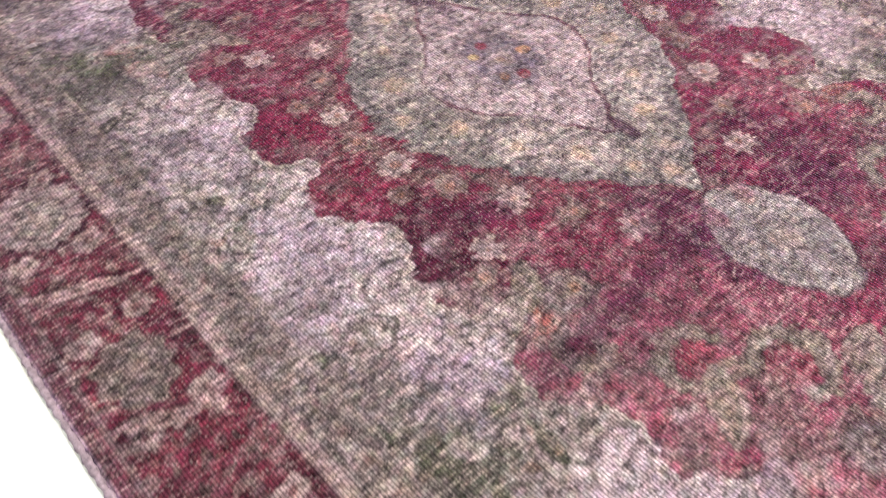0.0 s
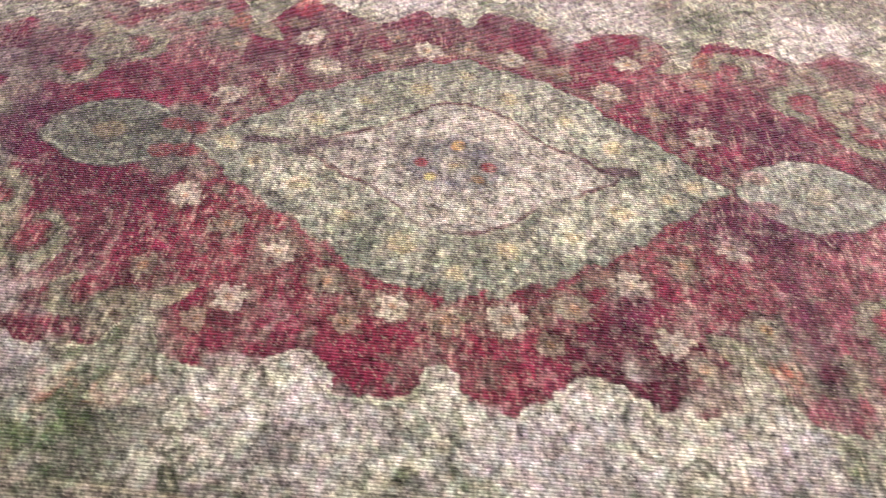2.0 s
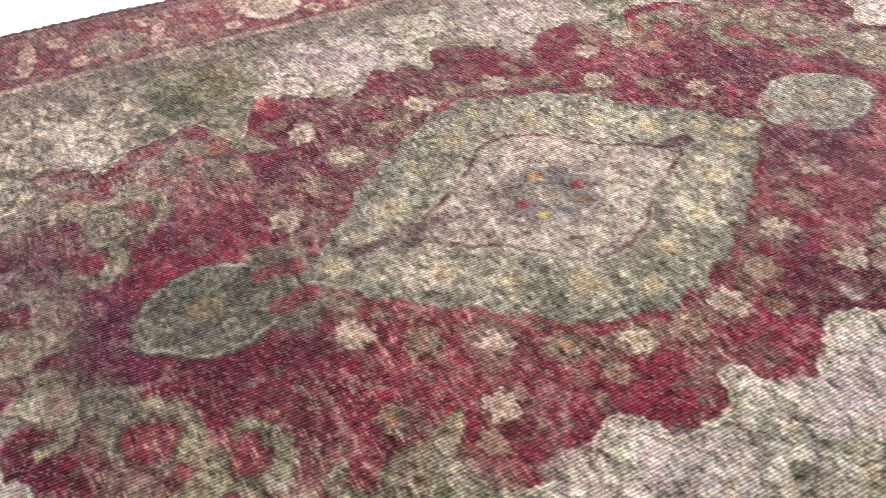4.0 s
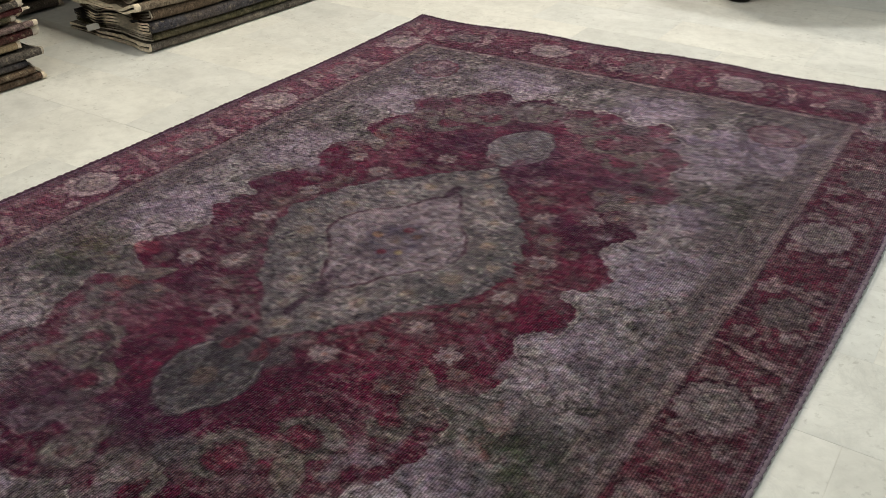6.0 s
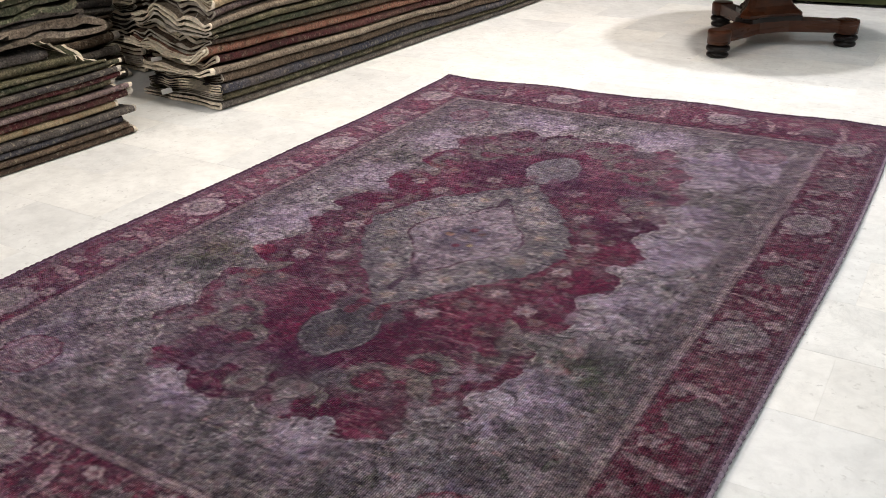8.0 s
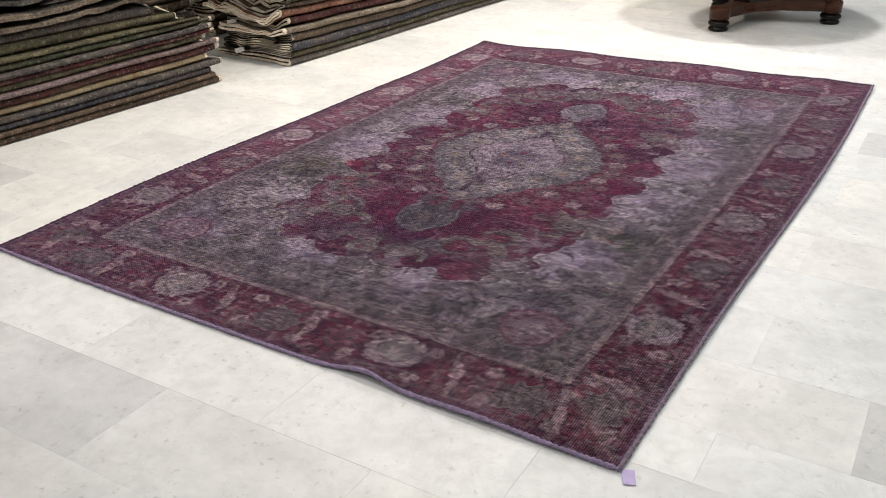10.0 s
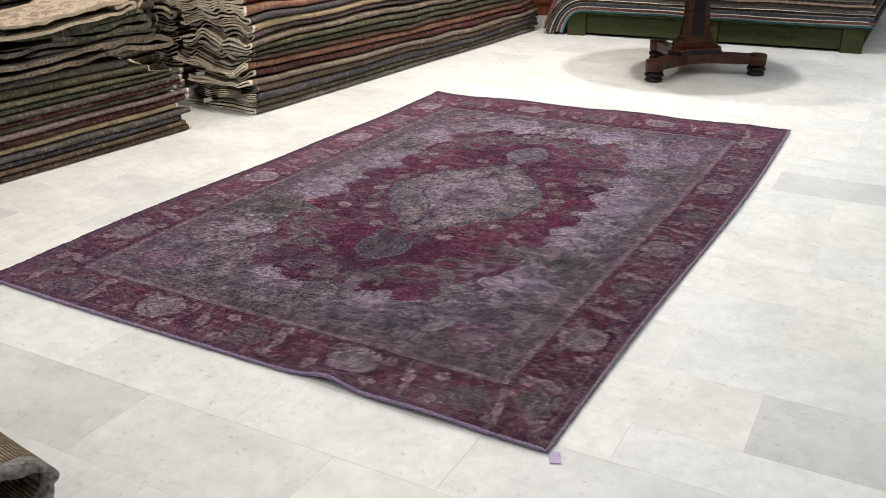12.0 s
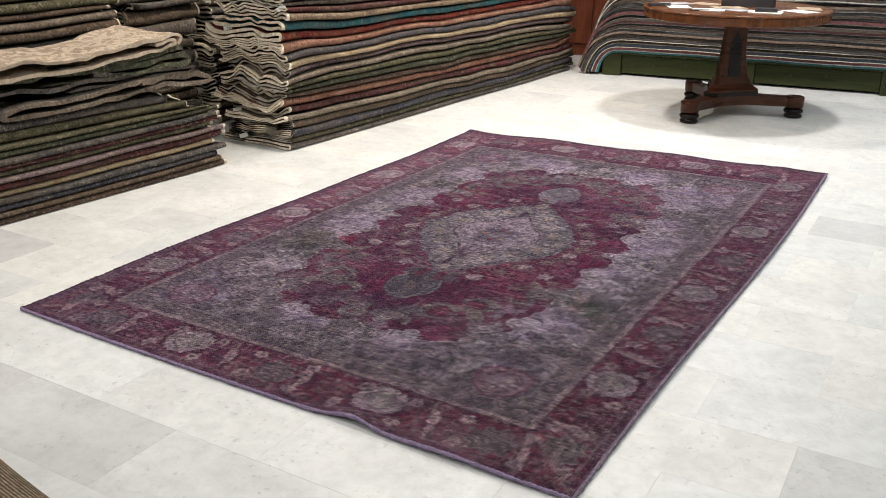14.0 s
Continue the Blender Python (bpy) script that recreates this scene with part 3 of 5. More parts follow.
        sp = paint(sp, 0.50 * np.clip((1.0 - pool) * 2.0, 0, 1), (0.250, 0.192, 0.278))
    for cx, cy, r in ((-0.66, -0.56, 0.15), (0.70, -0.68, 0.11), (0.60, -0.61, 0.09), (-0.66, 0.55, 0.10), (-0.01, 1.13, 0.08), (0.67, 0.56, 0.10)):
        moss = np.hypot(x - cx, (y - cy) * 1.3) / r + 1.8 * (fnoise(x, y, 0.06, 491, 3) - 0.5)
        sp = paint(sp, 0.55 * np.clip((1.0 - moss) * 2.0, 0, 1) * np.clip(3.5 * fnoise(x, y, 0.04, 495, 3) - 1.1, 0, 1), (0.044, 0.056, 0.032))
    busy = fnoise(x, y, 0.055, 541, 3) + 0.6 * rag
    sp = paint(sp, 0.60 * np.clip(0.35 + 0.65 * deep + 0.4 * (y < -0.9), 0, 1) * np.clip((busy - 0.53) * 10, 0, 1), (0.066, 0.060, 0.060))
    sp = paint(sp, 0.40 * np.clip((0.43 - busy) * 10, 0, 1), (0.250, 0.216, 0.228))
    sp = sp * (1 - 0.16 * deep - 0.12 * np.clip((-0.95 - y) * 6, 0, 1))[:, None]
    # pale rounded lobes with a dark crook round them, poking into the field at its ends
    for cx, cy, r in ((0.235, 1.065, 0.062), (0.565, 0.33, 0.055), (0.525, 0.79, 0.060)):
        e, t = np.hypot(ax - cx, ay - cy) + 0.010 * rag, np.arctan2(ay - cy, ax - cx)
        sp = paint(sp, 0.7 * soft(e - r, 0.012), (0.275, 0.232, 0.268))
        sp = paint(sp, 0.7 * soft(np.abs(e - r - 0.004) - 0.0045, 0.005) * (np.cos(t + 1.9) > -0.2), (0.050, 0.044, 0.046))
        sp = paint(sp, 0.5 * soft(np.abs(e - r * 0.55) - 0.003, 0.005), (0.150, 0.125, 0.140))
    e, t = np.hypot(ax - 0.65, ay - 1.185) + 0.016 * rag, np.arctan2(ay - 1.185, ax - 0.65)
    frill = 0.090 * (0.92 + 0.08 * np.abs(np.cos(6 * t)))
    sp = paint(sp, 0.75 * soft(e - frill, 0.010), (0.150, 0.095, 0.112))
    sp = paint(sp, 0.8 * soft(np.abs(e - frill) - 0.005, 0.006), (0.095, 0.020, 0.034))
    sp = paint(sp, 0.6 * soft(np.abs(e - 0.058) - 0.004, 0.006), (0.095, 0.035, 0.046))
    sp = paint(sp, 0.6 * flower(e, t, 0.042, 6, 0.008), (0.190, 0.155, 0.165))
    sp = paint(sp, 0.6 * soft(e - 0.014, 0.006), (0.085, 0.050, 0.055))
    m = inside[:, None]
    col = col * (1 - m) + sp * m
    faint = np.clip(2.4 * fnoise(x, y, 0.10, 410, 2) - 0.6, 0, 1)
    col = paint(col, 0.75 * np.clip(faint + 0.3, 0, 1) * soft(np.abs(edge - 0.006) - 0.0035, 0.005), (0.270, 0.235, 0.225))
    col = paint(col, 0.70 * np.clip(faint + 0.3, 0, 1) * soft(np.abs(edge - 0.017) - 0.0035, 0.005), (0.062, 0.056, 0.046))
    col = paint(col, 0.55 * faint * soft(np.abs(edge + 0.006) - 0.003, 0.006), (0.040, 0.018, 0.026))
    # one corner is mossier than the rest, with a bright red spot beside it
    moss = np.hypot((x + 0.66) / 1.3, y + 0.555) / 0.09 + 1.8 * (fnoise(x, y, 0.05, 551, 3) - 0.5)
    col = paint(col, 0.6 * np.clip((1.0 - moss) * 2.0, 0, 1) * np.clip(4 * fnoise(x, y, 0.03, 555, 3) - 1.3, 0, 1), (0.066, 0.070, 0.026))
    col = paint(col, 0.75 * soft(np.hypot((x + 0.53) * 0.8, y + 0.46) - 0.030 + 0.03 * rag, 0.012), (0.165, 0.015, 0.034))
    # corner panels lightened by position, towards the far end
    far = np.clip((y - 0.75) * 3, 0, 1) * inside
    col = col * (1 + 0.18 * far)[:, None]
    # -- blossoms that ring the medallion
    for cx, cy, r, bright in ((0.160, 0.495, 0.033, 1), (0.222, 0.405, 0.031, 0), (0.285, 0.303, 0.035, 1), (0.342, 0.208, 0.030, 0), (0.382, 0.092, 0.034, 1), (0.405, 0.0, 0.030, 0), (0.425, 0.165, 0.026, 0), (0.405, 0.36, 0.032, 1), (0.450, 0.405, 0.028, 0), (0.345, 0.520, 0.026, 0)):
        e, t = np.hypot(ax - cx, ay - cy) + 0.014 * rag, np.arctan2(ay - cy, ax - cx)
        col = paint(col, 0.45 * soft(e - r - 0.010, 0.012), (0.050, 0.016, 0.020))
        col = paint(col, (0.60 if bright else 0.46) * soft(e + 0.022 * fray - r * (0.76 + 0.24 * np.abs(np.cos(3.5 * t))), 0.006), (0.270, 0.225, 0.232) if bright else (0.170, 0.150, 0.136))
        col = paint(col, 0.35 * soft(np.abs(np.sin(3.5 * t)) - 0.14, 0.2) * soft(np.abs(e - r * 0.6) - r * 0.25, 0.006), (0.120, 0.070, 0.080))
        col = paint(col, 0.75 * soft(e - 0.008, 0.005), (0.17, 0.080, 0.060))
    # -- pendants, joined to the medallion by a greyed stalk with a red bud on each side
    stalk = ax - 0.085 - 0.03 * np.cos((ay - 0.56) * 26) + 0.03 * rag
    st = soft(stalk, 0.02) * soft(np.abs(ay - 0.55) - 0.06, 0.02) * (y < 0)
    pe = np.abs((ay - 0.680) / 0.150) ** 1.8 + np.abs(ax / 0.104) ** 1.8 - 1 + 0.4 * rag
    pm = np.maximum(soft(pe, 0.10), 0.85 * st)
    pcol = np.tile(np.array((0.066, 0.062, 0.064)), (n, 1))
    pcol = paint(pcol, 0.75 * soft(np.abs(pe + 0.10) - 0.07, 0.06), (0.175, 0.160, 0.162))
    pcol = paint(pcol, 0.6 * scrawl(ax, ay, 0.06, 81, 5, 0.07), (0.036, 0.036, 0.040))
    pcol = paint(pcol, 0.55 * almonds(ax, ay, 0.028, 84, 0.013, 0.005, 0.6), (0.150, 0.140, 0.130))
    pcol = paint(pcol, 0.6 * soft(np.hypot(ax / 0.8, ay - 0.70) - 0.034 + 0.02 * rag, 0.012), (0.160, 0.112, 0.082))
    for cx, cy in ((0.045, 0.575), (0.036, 0.525)):
        pcol = paint(pcol, 0.9 * soft(np.hypot(ax - cx, (ay - cy) * 0.8) - 0.020 + 0.01 * rag, 0.008), (0.115, 0.014, 0.028))
    # the far pendant has bleached more than the near one
    pcol = paint(pcol, 0.45 * (y > 0), (0.215, 0.195, 0.215))
    pcol = paint(pcol, 0.20 * (y < 0), (0.034, 0.033, 0.038))
    col = col * (1 - pm[:, None]) + pcol * pm[:, None]
    col = paint(col, 0.7 * soft(np.abs(pe) - 0.05, 0.05), (0.040, 0.030, 0.038))
    # -- medallion
    mm = soft(lens, 0.007)
    mg = fnoise(x, y, 0.13, 91, 4)
    mcol = np.tile(np.array((0.152, 0.138, 0.142)), (n, 1))
    mcol = paint(mcol, np.clip((mg - 0.5) * 6, 0, 1), (0.215, 0.190, 0.200))
    mcol = paint(mcol, 0.7 * np.clip((0.48 - mg) * 7, 0, 1), (0.098, 0.098, 0.094))
    mcol = paint(mcol, 0.70 * soft(np.abs(lens + 0.024) - 0.018, 0.014), (0.098, 0.094, 0.100))
    mcol = paint(mcol, 0.50 * scrawl(ax, ay, 0.11, 95, 6, 0.045), (0.055, 0.053, 0.055))
    mcol = paint(mcol, 0.80 * almonds(ax, ay, 0.052, 241, 0.022, 0.0085, 0.55), (0.055, 0.055, 0.057))
    mcol = paint(mcol, 0.60 * almonds(ax, ay, 0.030, 245, 0.012, 0.0045, 0.5), (0.052, 0.050, 0.054))
    mcol = paint(mcol, 0.55 * almonds(x, y, 0.028, 251, 0.012, 0.0050, 0.5), (0.300, 0.270, 0.262))
    for cx, cy, r in ((0.232, 0.095, 0.028), (0.100, 0.300, 0.027), (0.0, 0.462, 0.024), (0.175, 0.205, 0.020), (0.298, 0.0, 0.020), (0.048, 0.395, 0.018)):
        e, t = np.hypot(ax - cx, ay - cy) + 0.012 * rag, np.arctan2(ay - cy, ax - cx)
        mcol = paint(mcol, 0.45 * soft(e - 1.4 * r * (0.78 + 0.22 * np.abs(np.cos(3 * t))), 0.008), (0.245, 0.215, 0.205))
        mcol = paint(mcol, 0.50 * soft(e - 0.75 * r + 0.01 * fray, 0.006), (0.240, 0.165, 0.115))
    # inner cartouche with its dark red outline
    reach = np.interp(ay, (0, 0.04, 0.07, 0.10, 0.13, 0.17, 0.22, 0.30, 0.34), (0.197, 0.192, 0.180, 0.155, 0.120, 0.083, 0.064, 0.010, -0.06))
    ca = ax - reach + 0.014 * rag + 0.008 * fray
    mcol = paint(mcol, 0.70 * soft(ca, 0.006), (0.250, 0.200, 0.232))
    mcol = paint(mcol, 0.55 * almonds(ax, ay, 0.030, 255, 0.014, 0.0042, 0.55) * soft(ca, 0.01), (0.110, 0.090, 0.094))
    mcol = paint(mcol, 0.45 * soft(np.abs(ca - 0.010) - 0.003, 0.004), (0.270, 0.235, 0.225))
    mcol = paint(mcol, 0.80 * np.clip(1.5 * faint + 0.25, 0, 1) * soft(np.abs(ca) - 0.0060, 0.005), (0.068, 0.022, 0.034))
    e, t = np.hypot(qx, qy * 0.85 + 0.008), np.arctan2(qy + 0.01, qx)
    core = soft(e - 0.090 * (0.85 + 0.15 * np.abs(np.cos(4 * t))) + 0.01 * rag, 0.010)
    mcol = paint(mcol, 0.75 * core, (0.098, 0.084, 0.112))
    mcol = paint(mcol, 0.5 * soft(np.abs(e - 0.094) - 0.004, 0.006), (0.070, 0.050, 0.062))
    mcol = paint(mcol, 0.75 * soft(e - 0.026, 0.008), (0.220, 0.180, 0.185))
    mcol = paint(mcol, 0.8 * soft(e - 0.009, 0.005), (0.150, 0.090, 0.060))
    for k, tint in enumerate(((0.150, 0.014, 0.028), (0.088, 0.082, 0.116), (0.250, 0.130, 0.060), (0.082, 0.084, 0.110), (0.155, 0.018, 0.030), (0.240, 0.170, 0.090), (0.084, 0.084, 0.112), (0.200, 0.100, 0.060))):
        fx, fy = 0.056 * math.cos(k * math.pi / 4 + 1.57), 0.066 * math.sin(k * math.pi / 4 + 1.57)
        mcol = paint(mcol, 0.85 * soft(np.hypot(qx - fx, qy + 0.008 - fy) + 0.008 * rag - 0.014, 0.006), tint)
    for cx, cy, rx, ry in ((-0.032, -0.345, 0.020, 0.065), (-0.03, 0.245, 0.014, 0.04), (-0.022, -0.45, 0.012, 0.06), (0.0, -0.385, 0.016, 0.03)):
        mcol = paint(mcol, 0.85 * soft(np.hypot((x - cx) / rx, (y - cy) / ry) - 1 + 1.3 * rag, 0.6), (0.044, 0.018, 0.036))
    col = col * (1 - mm[:, None]) + 0.90 * mcol * mm[:, None]
    col = paint(col, 0.7 * np.clip(faint + 0.3, 0, 1) * soft(np.abs(lens) - 0.003, 0.005), (0.055, 0.040, 0.042))
    # -- purple dye pooled at both ends of the medallion, a dark purple bar across the far end
    for cx, cy, r, much in ((-0.01, -0.93, 0.11, 0.60), (-0.30, -0.98, 0.10, 0.35), (0.05, 0.60, 0.09, 0.6), (0.12, 0.47, 0.10, 0.6), (0.32, 0.60, 0.12, 0.3), (-0.15, 0.58, 0.12, 0.5), (0.33, 0.24, 0.05, 0.5), (-0.14, -0.98, 0.10, 0.5)):
        pool = np.hypot(x - cx, y - cy) / r + 1.6 * (fnoise(x, y, 0.10, 111, 3) - 0.5)
        col = paint(col, much * np.clip((1.0 - pool) * 2.0, 0, 1) * (1 - 0.75 * inside) * (1 - 0.7 * mm) * (1 - 0.8 * pm), PURPLE)
    purple_bar = np.abs(y - 0.510 - 0.04 * x + 0.010 * (fnoise(x, y, 0.2, 115, 2) - 0.5)) - 0.022
    col = paint(col, 0.55 * soft(purple_bar, 0.03) * (1 - inside) * (x > 0.02), PURPLE)
    # pale worn bands that run across the field
    for at, w, much in ((-0.565, 0.018, 0.34), (-0.395, 0.022, 0.26), (-0.66, 0.008, 0.22), (0.02, 0.012, 0.16), (0.33, 0.015, 0.16), (-0.30, 0.008, 0.16)):
        band = soft(np.abs(y - at - 0.012 * x) - w, 0.016) * np.clip(2.6 * vnoise(x, y, 0.10, 0.012, 510) - 0.7, 0, 1) * (ax < 0.62)
        col = paint(col, much * band, (0.190, 0.150, 0.150))
    # -- inner guard stripes
    q = np.maximum(np.abs(x + 0.4 * wx) - 0.845, np.abs(y + 0.05 + 0.4 * wy) - 1.395)
    inner = soft(np.abs(q + 0.052) - 0.030, 0.008)
    col = paint(col, 0.60 * inner, (0.082, 0.070, 0.070))
    along = np.where(np.abs(x) - 0.845 > np.abs(y + 0.05) - 1.395, y, x)
    beads = np.hypot(np.mod(along, 0.062) - 0.031, (q + 0.052) * 1.1)
    col = paint(col, 0.6 * soft(beads + 0.02 * rag - 0.020, 0.008) * inner, (0.150, 0.122, 0.118))
    col = paint(col, 0.5 * soft(beads - 0.008, 0.006) * inner, (0.070, 0.030, 0.034))
    col = paint(col, 0.80 * np.clip(faint + 0.7, 0, 1) * soft(np.abs(q + 0.004) - 0.0120, 0.006), (0.182, 0.134, 0.136))
    col = paint(col, 0.5 * soft(np.abs(q + 0.018) - 0.0025, 0.004), (0.060, 0.030, 0.036))
    col = paint(col, 0.6 * soft(np.abs(q + 0.086) - 0.0045, 0.005), (0.165, 0.135, 0.128))
    col = paint(col, 0.75 * soft(np.abs(q - 0.012) - 0.005, 0.005), (0.046, 0.010, 0.020))
    # -- main border
    out = soft(-(q - 0.012), 0.006)
    b = np.tile(np.array((0.090, 0.0150, 0.029)), (n, 1))
    bb = fnoise(x, y, 0.12, 121, 4) + 0.25 * rag
    b = paint(b, 0.8 * np.clip((bb - 0.54) * 6, 0, 1), (0.048, 0.012, 0.022))
    b = paint(b, 0.50 * np.clip((0.45 - bb) * 7, 0, 1), (0.110, 0.066, 0.070))
    b = paint(b, 0.45 * scrawl(x, y, 0.11, 125, 6, 0.045), (0.105, 0.082, 0.078))
    b = paint(b, 0.65 * almonds(x, y, 0.040, 161, 0.018, 0.0070, 0.5), (0.150, 0.112, 0.112))
    b = paint(b, 0.60 * almonds(x, y, 0.046, 165, 0.018, 0.0080, 0.45), (0.046, 0.042, 0.038))
    b = paint(b, 0.50 * almonds(x, y, 0.028, 168, 0.011, 0.0045, 0.4), (0.042, 0.012, 0.020))
    side = np.abs(x) - 0.845 > np.abs(y + 0.05) - 1.395
    bs = border_band(b, y + 0.6 * wy, (np.abs(x) - 0.950) * np.sign(x) + 0.6 * wx, 0.085, 0.405, -1.10, 1.0)
    be = border_band(b, x + 0.6 * wx, np.where(y < 0, y + 1.555, y - 1.510) + 0.6 * wy, 0.10, 0.385, 0.395, -1.0)
    b = np.where(side[:, None], bs, be)
    diag = np.abs((np.abs(x) - 0.845) - (np.abs(y + 0.05) - 1.395))
    b = paint(b, 0.6 * soft(np.where(q > 0.03, diag, 1.0) - 0.014 + 0.02 * rag, 0.010), (0.150, 0.108, 0.104))
    # border paler and pinker along the left side and at the far end
    pale_rim = np.clip((-x - 0.80) * 8, 0, 1) * np.clip((y + 1.1) * 1.5, 0, 1) + 0.7 * np.clip((y - 1.35) * 6, 0, 1)
    pale_rim = np.clip(pale_rim, 0, 1) * np.clip(0.4 + 1.6 * (fnoise(x, y, 0.16, 481, 3) - 0.25), 0, 1)
    b = paint(b * (1 + 0.70 * pale_rim)[:, None], 0.24 * pale_rim, (0.205, 0.118, 0.150))
    # near end of the border a little lighter
    b = b * (1 + 0.14 * np.clip((-1.35 - y) * 8, 0, 1))[:, None]
    col = col * (1 - out[:, None]) + b * out[:, None]
    # -- outer stripes and edge
    e = np.minimum(RUG_W - np.abs(x), RUG_L - np.abs(y))
    col = paint(col, 0.55 * soft(np.abs(e - 0.036) - 0.006, 0.006), (0.125, 0.098, 0.108))
    col = paint(col, 0.65 * soft(e - 0.026, 0.008), (0.075, 0.034, 0.050))
    col = paint(col, 0.8 * soft(e - 0.009, 0.004), (0.140, 0.106, 0.152))
    # -- wear: places rubbed down to the dust-coloured foundation, streaks along the wefts
    worn = fnoise(x, y, 0.40, 171, 3)
    rub = np.clip((fnoise(x, y, 0.05, 175, 3) - 0.42) * 4, 0, 1) * np.clip((worn - 0.40) * 4, 0, 1)
    col = paint(col, 0.18 * rub, (0.128, 0.104, 0.116))
    haze = np.clip((fnoise(x, y, 0.10, 521, 4) - 0.40) * 3.5, 0, 1)
    col = paint(col, 0.07 * haze, (0.106, 0.074, 0.088))
    bald = np.clip((fnoise(x, y, 0.022, 531, 2) + 0.3 * worn - 0.74) * 8, 0, 1)
    col = paint(col, 0.26 * bald, (0.165, 0.138, 0.146))
    mottle = fnoise(x, y, 0.032, 421, 2) - 0.5
    col = col * (1 + 0.75 * mottle)[:, None]
    tone = col @ np.array((0.3, 0.55, 0.15))
    col = col * (0.86 * np.clip(tone / 0.085, 0.25, 3.0) ** 0.16)[:, None] * np.array((1.0, 0.985, 1.045))
    streak = vnoise(x, y, 0.07, 0.006, 181) * 0.6 + vnoise(x, y, 0.025, 0.004, 185) * 0.4
    clump = vnoise(x, y, 0.012, 0.009, 191)
    thread = vnoise(x, y, 0.022, 0.0036, 441) * 0.7 + vnoise(x, y, 0.008, 0.0036, 445) * 0.3
    bare = np.clip((fnoise(x, y, 0.18, 451, 3) - 0.36) * 4, 0, 1)
    tm = (np.clip((thread - 0.60) * 7, 0, 1) * bare)[:, None]
    col = col * (1 - 0.6 * tm) + 0.6 * tm * (0.9 * col + np.array((0.125, 0.098, 0.102)))
    col = paint(col, 0.40 * np.clip((0.36 - thread) * 7, 0, 1), (0.026, 0.018, 0.020))
    rs = np.random.RandomState(5)
    knots = rs.rand(n)
    tuft = vnoise(x, y, 0.0065, 0.0050, 197)
    col = col * np.clip(-0.36 + 0.40 * streak + 0.74 * knots + 0.70 * clump + 0.82 * tuft, 0.12, 2.2)[:, None]
    col = col * (1 + 0.16 * (np.stack([vnoise(x, y, 0.010, 0.010, 193 + k) for k in range(3)], 1) - 0.5))
    col = paint(col, 0.26 * (rs.rand(n) > 0.92), (0.28, 0.235, 0.25))
    col = paint(col, 0.50 * (rs.rand(n) > 0.91), (0.020, 0.014, 0.017))
    return np.clip(col, 0.002, 0.8)


def carpet_wool():
    n = Nodes("overdyed_wool", 0.95)
    dye = n.add("ShaderNodeAttribute")
    dye.attribute_name = "dye"
    vec = n.coords()
    row = n.add("ShaderNodeTexWave", {"Vector": vec, "Scale": 54.0, "Distortion": 1.0, "Detail": 1.0, "Detail Scale": 3.0}, bands="X").outputs["Fac"]
    weft = n.add("ShaderNodeTexWave", {"Vector": vec, "Scale": 68.0, "Distortion": 1.6, "Detail": 1.0, "Detail Scale": 3.0}, bands="Y").outputs["Fac"]
    fine = n.noise(vec, 420.0, 2.0, 0.7)
    clump = n.noise(vec, 120.0, 3.0, 0.7)
    c = n.mix(1.0, dye.outputs["Color"], n.ramp(row, [(0.0, 0.66), (0.7, 1.20)]), "MULTIPLY")
    c = n.mix(0.15, c, n.ramp(weft, [(0.0, 0.60), (0.7, 1.22)]), "MULTIPLY")
    c = n.mix(1.0, c, n.ramp(fine, [(0.3, 0.72), (0.7, 1.25)]), "MULTIPLY")
    c = n.mix(1.0, c, n.ramp(clump, [(0.3, 0.80), (0.7, 1.20)]), "MULTIPLY")
    n.colour(c)
    n.set(n.bsdf.inputs["Specular IOR Level"], 0.04)
    n.set(n.bsdf.inputs["Sheen Weight"], 0.27)
    n.set(n.bsdf.inputs["Sheen Roughness"], 0.35)
    n.set(n.bsdf.inputs["Sheen Tint"], (0.60, 0.36, 0.84, 1))
    h = n.math("ADD", n.math("MULTIPLY", row, 0.8), n.math("ADD", n.math("MULTIPLY", fine, 1.0), n.math("MULTIPLY", clump, 0.8)))
    n.bump(h, 0.6, 0.003)
    return n.mat


